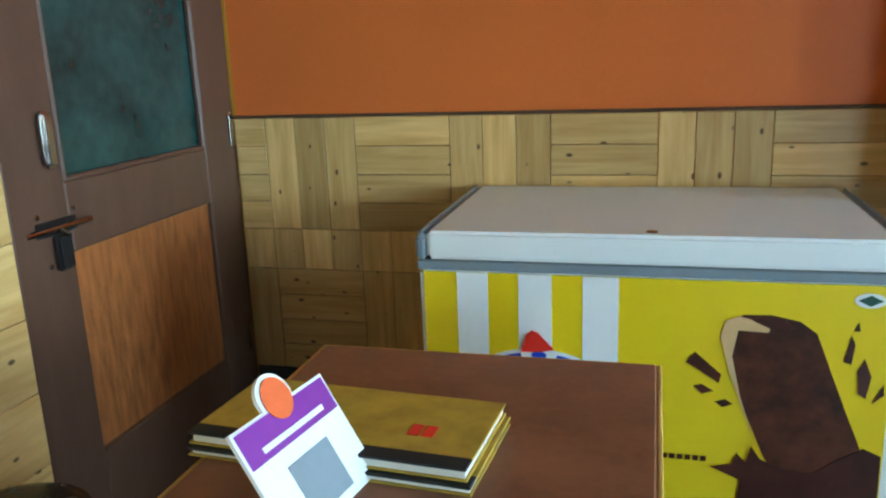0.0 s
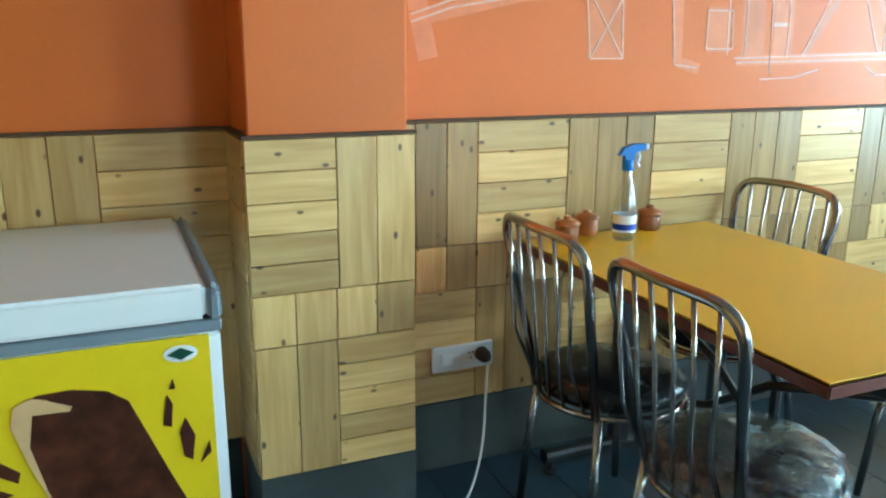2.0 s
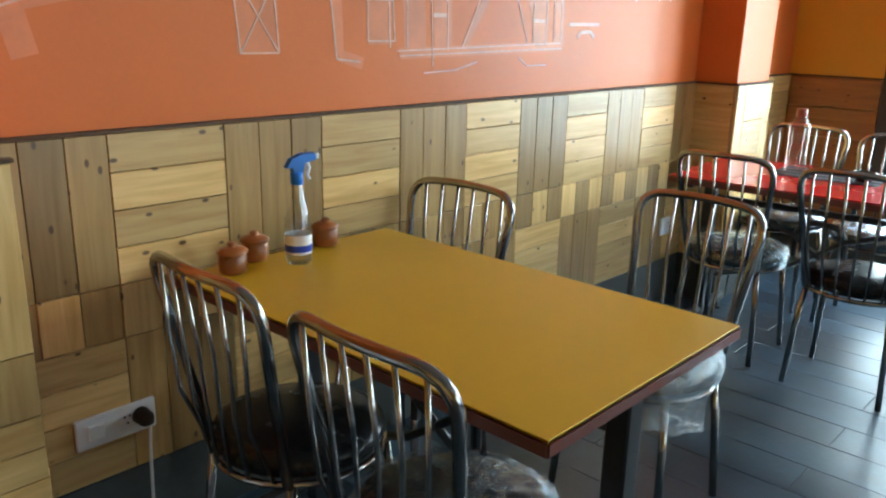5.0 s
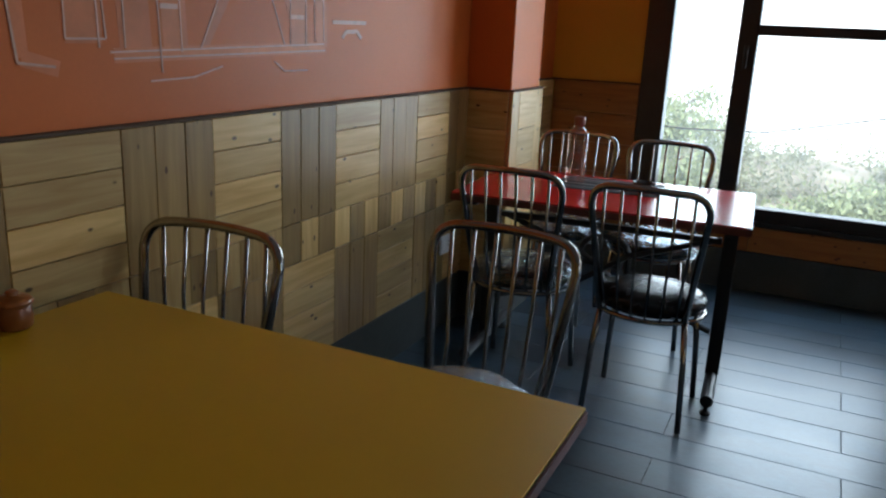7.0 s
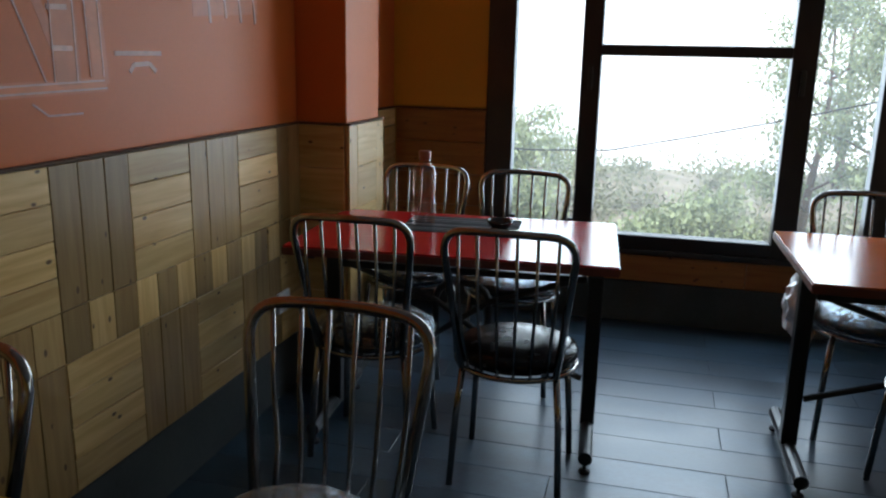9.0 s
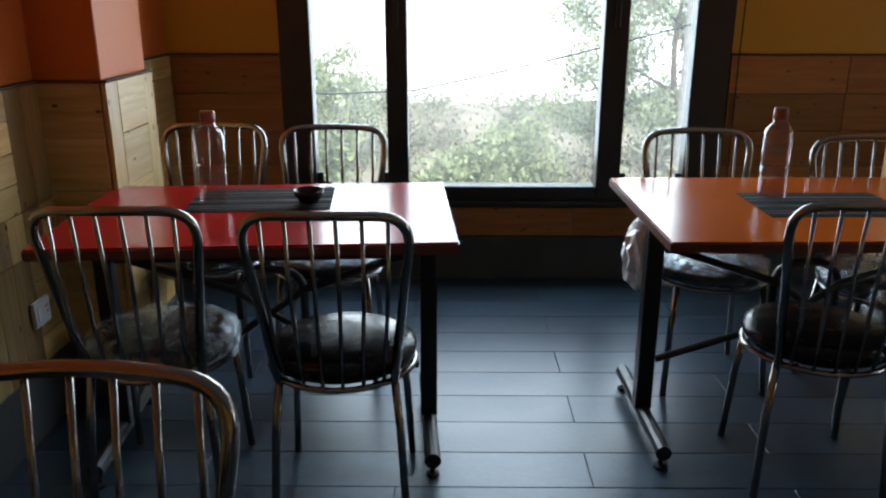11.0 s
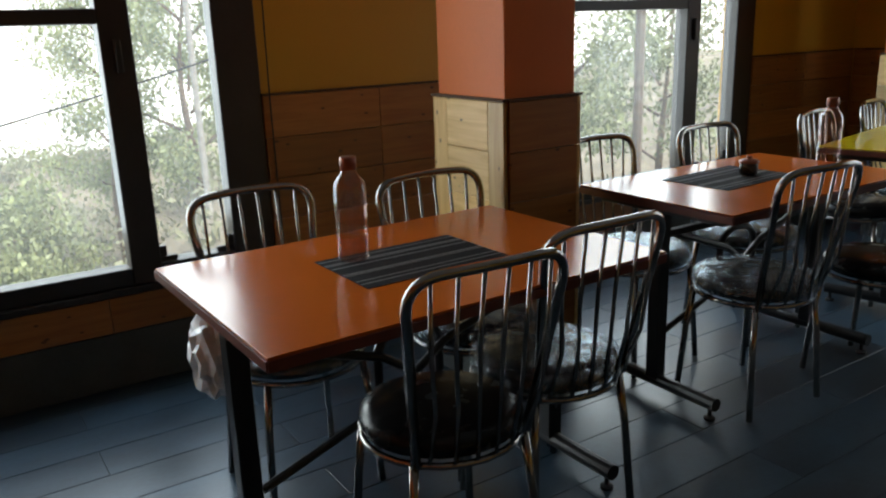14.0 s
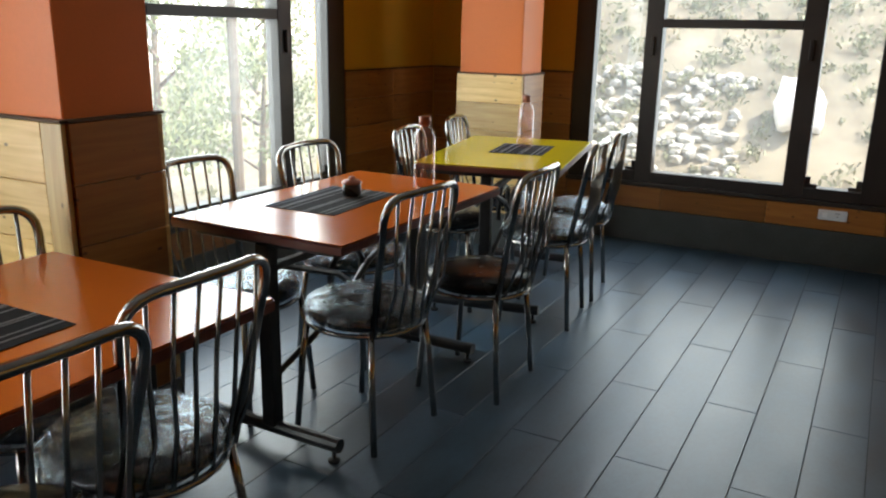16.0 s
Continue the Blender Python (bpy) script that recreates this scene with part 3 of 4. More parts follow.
# ---------------------------------------------------------------- chest freezer


def ellipse(cx, cz, rx, rz, n=32, a0=0.0, a1=6.28318):
    return [(cx + rx * math.cos(a0 + (a1 - a0) * i / n), cz + rz * math.sin(a0 + (a1 - a0) * i / n)) for i in range(n)]


def make_freezer():
    f = thing("chest_freezer", "white chest freezer with yellow ice cream sticker front", "freezer")
    x0, x1, y0, y1 = -0.478, 0.562, 1.70, 2.325
    body = part("body", box(x0, x1, y0, y1, 0.035, 0.79, 0.008, 2), M_WHITE, f)
    part("band", box(x0 - 0.003, x1 + 0.003, y0 - 0.004, y1, 0.792, 0.814, 0.003), M_GREYTRIM, f, "grey plastic band under the lid")
    part("gasket", box(x0 + 0.01, x1 - 0.01, y0 + 0.006, y1 - 0.01, 0.8142, 0.816), M_RUBBER, f)
    lid = part("lid", box(x0 + 0.021, x1 - 0.021, y0 - 0.006, y1, 0.8165, 0.884, 0.009, 3), M_WHITE, f, "white enamelled lid")
    for a, b in ((x0 - 0.004, x0 + 0.020), (x1 - 0.020, x1 + 0.004)):
        part("lid_end", box(a, b, y0 - 0.007, y1, 0.8165, 0.885, 0.009, 3), M_GREYTRIM, lid, "grey lid end strip")
        part("lid_corner", box(a - 0.001, b + 0.001, y0 - 0.011, y0 + 0.02, 0.816, 0.872, 0.007, 3), M_GREYTRIM, lid, "grey plastic corner cap")
    part("lid_lock", lathe([(0, 0.003), (0.012, 0.002), (0.014, 0)], 14, 0.05, 1.735, 0.884), M_CHROME, lid)
    for x in (x0 + 0.08, x1 - 0.08):
        for y in (y0 + 0.08, y1 - 0.08):
            part("foot", lathe([(0, 0), (0.03, 0), (0.03, 0.036), (0, 0.036)], 14, x, y, 0), M_RUBBER, f)
    st = part("sticker", box(x0 + 0.012, x1 - 0.022, y0 - 0.0022, y0 - 0.0004, 0.06, 0.788), M_FYELLOW, f, "bright yellow sticker front")
    for a, b in ((-0.387, -0.314), (-0.243, -0.167), (-0.097, -0.018)):
        part("white_stripe", box(a, b, y0 - 0.0036, y0 - 0.0023, 0.06, 0.788), M_FWHITE, st)

    def flat(nm, outline, m, d, lab=""):
        part(nm, prism(outline, 0.0012), m, st, lab).location = (0, y0 - 0.0024 - d, 0)
    flat("emblem_rim", ellipse(-0.2, 0.505, 0.170, 0.106), M_FWHITE, 0.0014)
    flat("emblem", ellipse(-0.2, 0.505, 0.160, 0.097), M_BLUE, 0.0028, "blue oval emblem")
    for k, (a, b) in enumerate(((-0.315, -0.262), (-0.25, -0.215), (-0.205, -0.16), (-0.15, -0.075))):
        z = 0.535 - 0.005 * k
        flat("emblem_bar", [(a, z - 0.024), (b, z - 0.022), (b + 0.008, z + 0.018), (a + 0.008, z + 0.016)], M_FWHITE, 0.0042)
    flat("cone_rim", ellipse(-0.196, 0.597, 0.042, 0.021, 20), M_FWHITE, 0.0056)
    flat("cone", [(-0.238, 0.603), (-0.225, 0.645), (-0.212, 0.657), (-0.197, 0.651), (-0.160, 0.612), (-0.195, 0.604)], M_RED, 0.007, "red pointed cap")
    flat("cone_eye", ellipse(-0.196, 0.597, 0.018, 0.009, 16), M_BLUE, 0.007)
    flat("ice_cream", [(0.203, 0.66), (0.215, 0.697), (0.245, 0.715), (0.30, 0.717), (0.358, 0.705), (0.392, 0.680), (0.423, 0.60), (0.458, 0.51), (0.487, 0.44), (0.50, 0.40), (0.44, 0.33), (0.33, 0.33),
                       (0.30, 0.39), (0.262, 0.48), (0.225, 0.58)], M_CHOCM, 0.0014, "chocolate coated ice cream bar")
    flat("bitten_edge", [(0.199, 0.665), (0.209, 0.700), (0.235, 0.712), (0.262, 0.705), (0.30, 0.688), (0.295, 0.678), (0.235, 0.680), (0.225, 0.62), (0.245, 0.53), (0.28, 0.42), (0.262, 0.47), (0.222, 0.58)], M_CREAM, 0.0028)
    flat("bite", [(0.262, 0.704), (0.29, 0.716), (0.325, 0.710), (0.345, 0.69), (0.33, 0.676), (0.302, 0.686)], M_CHOC, 0.0042)
    flat("splash", [(0.19, 0.352), (0.235, 0.362), (0.245, 0.39), (0.265, 0.37), (0.275, 0.41), (0.295, 0.38), (0.34, 0.36), (0.40, 0.355), (0.46, 0.40), (0.50, 0.425), (0.535, 0.41), (0.538, 0.20), (0.30, 0.18),
                    (0.25, 0.27), (0.255, 0.325)], M_CHOC, 0.0042, "dark chocolate splash")
    for o in ([(0.13, 0.60), (0.148, 0.625), (0.205, 0.575), (0.20, 0.555)], [(0.148, 0.545), (0.165, 0.55), (0.19, 0.535), (0.165, 0.527)], [(0.193, 0.51), (0.215, 0.517), (0.232, 0.507), (0.21, 0.498)],
              [(0.447, 0.62), (0.458, 0.68), (0.467, 0.66), (0.462, 0.615)], [(0.48, 0.55), (0.475, 0.60), (0.487, 0.63), (0.503, 0.59), (0.495, 0.54)], [(0.508, 0.53), (0.528, 0.575), (0.53, 0.55)], [(0.462, 0.69), (0.470, 0.71), (0.474, 0.69)]):
        flat("chocolate_chip", o, M_CHOC, 0.0014)
    for i in range(8):
        flat("text_bar", [(0.05 + i * 0.017, 0.362), (0.062 + i * 0.017, 0.363), (0.062 + i * 0.017, 0.375), (0.05 + i * 0.017, 0.374)], M_CHOC, 0.0014)
    flat("badge_rim", ellipse(0.488, 0.757, 0.030, 0.016), M_FWHITE, 0.0014)
    flat("badge", [(0.464, 0.757), (0.488, 0.769), (0.512, 0.757), (0.488, 0.745)], M_GREEN, 0.0028)
    return f


make_freezer()

# ---------------------------------------------------------------- desk by the door


def make_desk():
    d = thing("desk", "small brown laminate desk with raw wood edges", "desk")
    x0, x1, y0, y1 = -0.53, 0.068, 0.32, 1.255
    part("desktop", box(x0 + 0.005, x1 - 0.005, y0, y1 - 0.005, 0.735, 0.77, 0.003), M_DESK, d)
    part("edge_strip", box(x1 - 0.0045, x1 + 0.003, y0, y1, 0.730, 0.768, 0.002), M_DESKEDGE, d, "raw yellow wood edge")
    part("edge_strip", box(x0 - 0.003, x0 + 0.0045, y0, y1, 0.730, 0.768, 0.002), M_DESKEDGE, d, "raw yellow wood edge")
    part("edge_strip", box(x0 + 0.006, x1 - 0.006, y1 - 0.0045, y1 + 0.002, 0.730, 0.768, 0.002), M_DESKEDGE, d)
    part("side_panel", box(x0 + 0.03, x0 + 0.05, y0 + 0.03, y1 - 0.03, 0, 0.729, 0.002), M_DESK, d)
    part("side_panel", box(x1 - 0.05, x1 - 0.03, y0 + 0.03, y1 - 0.03, 0, 0.729, 0.002), M_DESK, d)
    part("back_panel", box(x0 + 0.052, x1 - 0.052, y1 - 0.06, y1 - 0.04, 0.15, 0.729, 0.002), M_DESK, d)


make_desk()


def make_ledger(z, w, l, h, label, m, cx, cy, turn):
    b = thing("ledger", label, "book", "ledgers on the desk")
    part("pages", box(-l / 2 + 0.006, l / 2 - 0.004, -w / 2 + 0.004, w / 2 - 0.004, 0.003, h - 0.003), M_PAPER, b, "pale page block")
    part("front_cover", box(-l / 2, l / 2, -w / 2 + 0.025, w / 2, h - 0.003, h, 0.001), m, b)
    part("back_cover", box(-l / 2, l / 2, -w / 2, w / 2, 0, 0.003, 0.001), m, b)
    part("binding", box(-l / 2 + 0.001, l / 2 - 0.001, -w / 2 - 0.001, -w / 2 + 0.026, h - 0.0035, h + 0.0008, 0.0008), M_RUBBER, b, "black cloth binding")
    part("stamp", box(l * 0.24, l * 0.28, -0.03, 0.0, h + 0.0005, h + 0.0012), M_RED, b)
    part("stamp", box(l * 0.29, l * 0.33, -0.03, 0.0, h + 0.0005, h + 0.0012), M_RED, b)
    part("label_patch", box(-l * 0.12, -l * 0.09, -0.05, 0.03, h + 0.0004, h + 0.001), M_GREYTRIM, b)
    b.matrix_basis = pose(cx, cy, z, 0, 0, turn)


make_ledger(0.7702, 0.195, 0.40, 0.013, "worn yellow-covered ledger lying at the bottom", M_LEDGER, -0.343, 0.908, -4)
make_ledger(0.7848, 0.190, 0.395, 0.018, "worn yellow-covered ledger with black binding lying on top", M_LEDGER, -0.347, 0.912, -4)


def make_sign():
    s = thing("counter_sign", "white and purple stand-up card with round orange tab", "sign")
    xa = Vector((0.16, 0.987, 0)).normalized()
    za = Vector((-0.52, 0.085, 0.85)).normalized()
    ya = za.cross(xa)
    m = Matrix((xa, ya, za)).transposed().to_4x4()
    m.translation = Vector((-0.312, 0.650, 0.771))
    s.matrix_basis = m
    out = [(0, 0), (0.18, 0), (0.18, 0.145), (0.118, 0.145)] + ellipse(0.09, 0.150, 0.030, 0.032, 12, 0, 3.14159) + [(0.062, 0.145), (0, 0.145)]
    part("card", prism(out, 0.006), M_FWHITE, s, "thick white card")
    part("header", prism([(0.004, 0.098), (0.176, 0.098), (0.176, 0.141), (0.004, 0.141)], 0.0012), M_PURPLE, s, "purple printed header").location = (0, -0.0062, 0)
    part("tab_disc", prism(ellipse(0.09, 0.150, 0.024, 0.026, 24), 0.0012), M_ORPRINT, s, "round orange disc").location = (0, -0.0078, 0)
    part("text_bar", prism([(0.03, 0.106), (0.15, 0.106), (0.15, 0.113), (0.03, 0.113)], 0.001), M_FWHITE, s).location = (0, -0.0078, 0)
    part("grey_patch", prism([(0.05, 0.012), (0.13, 0.012), (0.13, 0.078), (0.05, 0.078)], 0.001), M_GREYTRIM, s, "plain grey square").location = (0, -0.0063, 0)
    part("prop", box(0.07, 0.11, 0.001, 0.004, 0.0, 0.10), M_FWHITE, s)


make_sign()


def make_stool():
    s = thing("stool", "round black stool standing by the door", "stool")
    part("seat", lathe([(0, 0.43), (0.14, 0.43), (0.152, 0.445), (0.15, 0.462), (0.12, 0.472), (0, 0.475)], 30), M_VINYL, s, "", True)
    for k in range(4):
        a = 0.785 + k * 1.5708
        part("leg", tube([(0.10 * math.cos(a), 0.10 * math.sin(a), 0.43), (0.15 * math.cos(a), 0.15 * math.sin(a), 0.003)], 0.011, 8), M_BLACKMETAL, s)
    s.location = (-1.10, 1.03, 0)


make_stool()

# ---------------------------------------------------------------- things on the tables
TOP = 0.7525


def make_bottle(x, y, fill, label="tall rose-tinted plastic water bottle with copper cap"):
    b = thing("water_bottle", label, "bottle", "water bottles")
    prof = [(0, 0.001), (0.036, 0.001), (0.042, 0.008), (0.0425, 0.09), (0.0405, 0.10), (0.0405, 0.115), (0.0425, 0.125), (0.0425, 0.200), (0.039, 0.215), (0.021, 0.236), (0.0185, 0.247)]
    ob = part("bottle_body", lathe(prof, 28), M_PINKP, b, "clear rose plastic", True)
    ob.visible_shadow = False
    if fill:
        w = part("water", lathe([(0, 0.004), (0.037, 0.006), (0.0405, 0.012), (0.0405, fill), (0, fill)], 24), M_CLEARP, b, "water")
        w.visible_shadow = False
    part("cap", lathe([(0, 0.279), (0.020, 0.279), (0.022, 0.276), (0.022, 0.246), (0.0185, 0.244)], 20), M_COPPER, b, "matt copper cap", True)
    b.location = (x, y, TOP)


make_bottle(4.20, 1.775, 0.0)
make_bottle(4.284, 0.043, 0.07, "tall rose-tinted bottle holding a little water")
make_bottle(4.205, -2.0, 0.0)
make_bottle(4.309, -3.25, 0.0)


def make_mat(x, y, turn, w=0.29, l=0.43):
    m = thing("placemat", "black woven placemat with pale stripes", "placemat", "placemats")
    part("weave", box(-w / 2, w / 2, -l / 2, l / 2, 0.0003, 0.0022, 0.0006), M_MATD, m)
    for u in (-0.11, -0.085, -0.03, -0.018, 0.045, 0.075, 0.085, 0.12):
        part("stripe", box(u - 0.0032, u + 0.0032, -l / 2 + 0.001, l / 2 - 0.001, 0.0023, 0.0029), M_MATL, m)
    m.matrix_basis = pose(x, y, TOP, 0, 0, turn)


make_mat(4.235, 1.635, 5)
make_mat(4.19, -0.08, 1)
make_mat(4.355, -1.60, 3)
make_mat(4.30, -3.20, 11, 0.28, 0.36)


def make_bowl(x, y):
    b = tagged(part("bowl", lathe([(0, 0.004), (0.024, 0.001), (0.027, 0.004), (0.044, 0.026), (0.047, 0.042), (0.044, 0.042), (0.040, 0.026), (0.02, 0.009), (0, 0.008)], 28), M_DARKPOT, None, "", True), "small dark ceramic bowl on the red table", "bowl")
    b.location = (x, y, TOP + 0.002)


make_bowl(4.185, 1.482)


def make_pot(x, y, m, label, h=0.05, z=TOP, lid=None):
    p = thing("condiment_pot", label, "pot", "condiment pots")
    part("pot_body", lathe([(0, 0.001), (0.030, 0.001), (0.034, 0.006), (0.0355, h * 0.5), (0.034, h - 0.004), (0.031, h), (0.0, h)], 26), m, p, "", True)
    part("lid", lathe([(0.037, h + 0.001), (0.0385, h + 0.006), (0.030, h + 0.013), (0.013, h + 0.017), (0.010, h + 0.019), (0.013, h + 0.023), (0.009, h + 0.027), (0, h + 0.028)], 26), lid or m, p, "domed lid with a knob", True)
    p.location = (x, y, z)


make_pot(1.614, 2.190, M_TERRA, "brown glazed condiment pot with a domed lid")
make_pot(1.715, 2.245, M_TERRA, "brown glazed condiment pot close to the boards")
make_pot(1.940, 2.235, M_TERRA, "brown glazed condiment pot behind the spray bottle")
make_pot(4.335, -1.69, M_DARKPOT, "dark pot with a copper lid on the mat", 0.045, TOP + 0.003, M_COPPER)


def make_spray():
    s = thing("spray_bottle", "clear spray bottle with blue trigger head and label", "spray bottle")
    ob = part("bottle_body", lathe([(0, 0.001), (0.030, 0.001), (0.034, 0.008), (0.034, 0.10), (0.030, 0.13), (0.020, 0.17), (0.0145, 0.20), (0.013, 0.215)], 28), M_CLEARP, s, "translucent plastic", True)
    ob.visible_shadow = False
    part("liquid", lathe([(0, 0.004), (0.031, 0.008), (0.031, 0.03), (0, 0.03)], 20), M_CLEARP, s).visible_shadow = False
    sleeve = part("label_sleeve", lathe([(0.0346, 0.028), (0.0346, 0.078)], 24), M_FWHITE, s, "white printed label", True)
    for z0, z1 in ((0.034, 0.052),):
        part("label_band", lathe([(0.0349, z0), (0.0349, z1)], 24), M_BLUE, sleeve, "blue band", True)
    part("collar", lathe([(0.014, 0.206), (0.0165, 0.208), (0.0165, 0.236), (0.010, 0.238)], 20), M_BLUEP, s, "blue screw collar", True)
    head = prism([(-0.030, 0.250), (-0.016, 0.272), (0.012, 0.282), (0.048, 0.283), (0.050, 0.266), (0.020, 0.260), (0.014, 0.236), (-0.012, 0.236), (-0.014, 0.250)], 0.022)
    for v in head.verts:
        v.co.y += 0.011
    part("trigger_head", head, M_BLUEP, s, "blue plastic trigger head")
    part("nozzle", box(0.050, 0.060, -0.009, 0.009, 0.267, 0.283, 0.002), M_FWHITE, s)
    part("trigger", tube([(0.030, 0, 0.262), (0.036, 0, 0.245), (0.030, 0, 0.228), (0.036, 0, 0.216)], 0.0045, 8), M_FWHITE, s)
    s.matrix_basis = pose(1.784, 2.150, TOP, 0, 0, -10)


make_spray()

# ---------------------------------------------------------------- wall fixtures


def make_socket(name, x, y, z, turn, w, h, plug, label):
    s = thing(name, label, "socket")
    part("plate", box(-w / 2, w / 2, -0.012, 0, -h / 2, h / 2, 0.003, 2), M_SOCKET, s)
    part("switch", box(-w * 0.36, -w * 0.16, -0.016, -0.0125, -h * 0.26, h * 0.26, 0.002), M_FWHITE, s)
    for dx, dz in ((0.02, 0.012), (0.034, 0.012), (0.027, -0.006)):
        part("pin_hole", lathe([(0, 0.0006), (0.0032, 0.0004), (0.0034, 0)], 10), M_RUBBER, s).matrix_local = pose(dx, -0.0122, dz, 90, 0, 0)
    if plug:
        p = part("plug", lathe([(0, 0.05), (0.012, 0.048), (0.021, 0.03), (0.023, 0.0)], 18), M_RUBBER, s, "round black plug", True)
        p.matrix_local = pose(w * 0.3, -0.0125, 0.004, 90, 0, 0)
    s.matrix_basis = pose(x, y, z, 0, 0, turn)


make_socket("wall_socket", 1.353, N - 0.020, 0.375, 0, 0.205, 0.082, True, "white double wall socket with a black plug")
make_socket("wall_socket", 4.16, N - 0.020, 0.405, 0, 0.10, 0.085, False, "small white wall socket beside the pillar")
make_socket("wall_socket", 2.83, S + 0.020, 0.325, 180, 0.16, 0.062, False, "white wall socket under the window")
cord = bend([(1.415, 2.29, 0.368), (1.40, 2.27, 0.30), (1.385, 2.25, 0.10), (1.28, 2.13, 0.007), (1.10, 2.0, 0.007), (0.88, 1.96, 0.007), (0.70, 2.02, 0.007), (0.60, 2.15, 0.02), (0.575, 2.2, 0.10)], 0.09, 5)
tagged(part("power_cord", tube(cord, 0.004, 6), M_SOCKET, None, "", True), "pale power cord hanging down to the floor", "cord")
tagged(part("wall_wire", tube([(E - 0.026, -0.275, 0.30), (E - 0.028, -0.27, 1.1), (E - 0.026, -0.285, 2.3), (E - 0.026, -0.28, H)], 0.0035, 6), M_RUBBER), "thin dark wire running down the wall", "wire")


def make_mural():
    """White line drawing of a bridge, brushed on the orange wall."""
    mu = thing("mural", "white line drawing of a bridge painted on orange wall", "mural")
    thin = [[(1.2, 1.39), (1.32, 1.43), (1.56, 1.46), (2.09, 1.52)], [(1.2, 1.37), (1.32, 1.41), (1.56, 1.45), (2.09, 1.5)], [(1.22, 1.54), (1.32, 1.43)], [(1.31, 1.54), (1.38, 1.44)],
            [(1.45, 1.55), (1.38, 1.44)], [(1.66, 1.57), (1.55, 1.47)], [(2.07, 1.52), (2.1, 1.25), (2.19, 1.24)], [(2.25, 1.59), (2.16, 1.45)]]
    tower = [[(1.75, 1.58), (1.78, 1.27)], [(1.88, 1.58), (1.9, 1.27)], [(1.78, 1.45), (1.9, 1.27)], [(1.89, 1.45), (1.78, 1.27)], [(1.78, 1.27), (1.9, 1.27)],
             [(2.22, 1.42), (2.22, 1.3), (2.33, 1.3), (2.32, 1.42), (2.22, 1.42)], [(2.82, 1.6), (2.64, 1.28)], [(2.86, 1.6), (3.0, 1.29)], [(2.48, 1.63), (2.5, 1.22)], [(2.56, 1.64), (2.57, 1.27)]]
    deck = [[(3.03, 1.56), (3.03, 1.29)], [(3.11, 1.56), (3.11, 1.29)], [(2.34, 1.27), (3.21, 1.29)], [(2.35, 1.255), (3.22, 1.27)], [(2.46, 1.2), (2.61, 1.205), (2.72, 1.23)], [(2.95, 1.24), (3.0, 1.21), (3.12, 1.21)],
            [(2.30, 1.6), (2.31, 1.28)], [(2.38, 1.6), (2.385, 1.28)], [(3.15, 1.6), (3.16, 1.30)], [(3.2, 1.6), (3.21, 1.30)]]
    heavy = [[(2.49, 1.55), (3.09, 1.56)], [(2.49, 1.475), (2.56, 1.478)], [(2.5, 1.38), (2.56, 1.38)], [(3.02, 1.465), (3.09, 1.468)], [(3.03, 1.37), (3.1, 1.37)], [(3.26, 1.36), (3.47, 1.362)],
             [(3.32, 1.31), (3.34, 1.33), (3.41, 1.333), (3.44, 1.31)], [(3.31, 1.54), (3.42, 1.54)], [(3.72, 1.72), (3.75, 1.46)], [(3.81, 1.73), (3.85, 1.48)], [(3.9, 1.73), (3.95, 1.47)], [(4.01, 1.74), (4.05, 1.47)]]
    wash = [([(1.21, 1.54), (1.22, 1.40), (1.25, 1.27)], 0.06), ([(1.2, 1.375), (1.54, 1.45), (2.1, 1.51)], 0.04), ([(1.835, 1.6), (1.835, 1.27)], 0.13), ([(2.10, 1.5), (2.11, 1.26), (2.2, 1.235)], 0.035),
            ([(2.27, 1.29), (2.27, 1.43)], 0.10), ([(2.40, 1.6), (2.42, 1.28)], 0.10), ([(2.53, 1.66), (2.55, 1.28)], 0.085), ([(2.93, 1.68), (2.65, 1.28)], 0.03), ([(2.9, 1.68), (3.08, 1.28)], 0.03),
            ([(2.35, 1.262), (3.22, 1.28)], 0.035), ([(3.07, 1.6), (3.08, 1.28)], 0.085), ([(3.18, 1.62), (3.20, 1.28)], 0.06), ([(3.37, 1.72), (3.39, 1.53)], 0.07), ([(3.84, 1.78), (3.86, 1.49)], 0.42)]
    strokes = [(ln, w, 0.0002 + 0.00004 * k, M_WASH, "wash_stroke") for k, (ln, w) in enumerate(wash)]
    for lines, w in ((thin, 0.006), (tower, 0.005), (deck, 0.005), (heavy, 0.013)):
        strokes += [(ln, w, 0.0016, M_CHALK, "brush_line") for ln in lines]
    for ln, w, rise, paint, nm in strokes:
        bm = bmesh.new()
        for seg, ((xa, za), (xb, zb)) in enumerate(zip(ln, ln[1:])):
            dx, dz = xb - xa, zb - za
            q = math.hypot(dx, dz)
            px, pz = -dz / q * w / 2, dx / q * w / 2
            low = [bm.verts.new((x, N - 0.0001, z)) for x, z in ((xa + px, za + pz), (xb + px, zb + pz), (xb - px, zb - pz), (xa - px, za - pz))]
            top = [bm.verts.new((v.co.x, N - rise - 0.00015 * seg, v.co.z)) for v in low]
            bm.faces.new(top)
            for i in range(4):
                bm.faces.new((low[i], low[(i + 1) % 4], top[(i + 1) % 4], top[i]))
        bmesh.ops.recalc_face_normals(bm, faces=bm.faces[:])
        part(nm, bm, paint, mu)


make_mural()


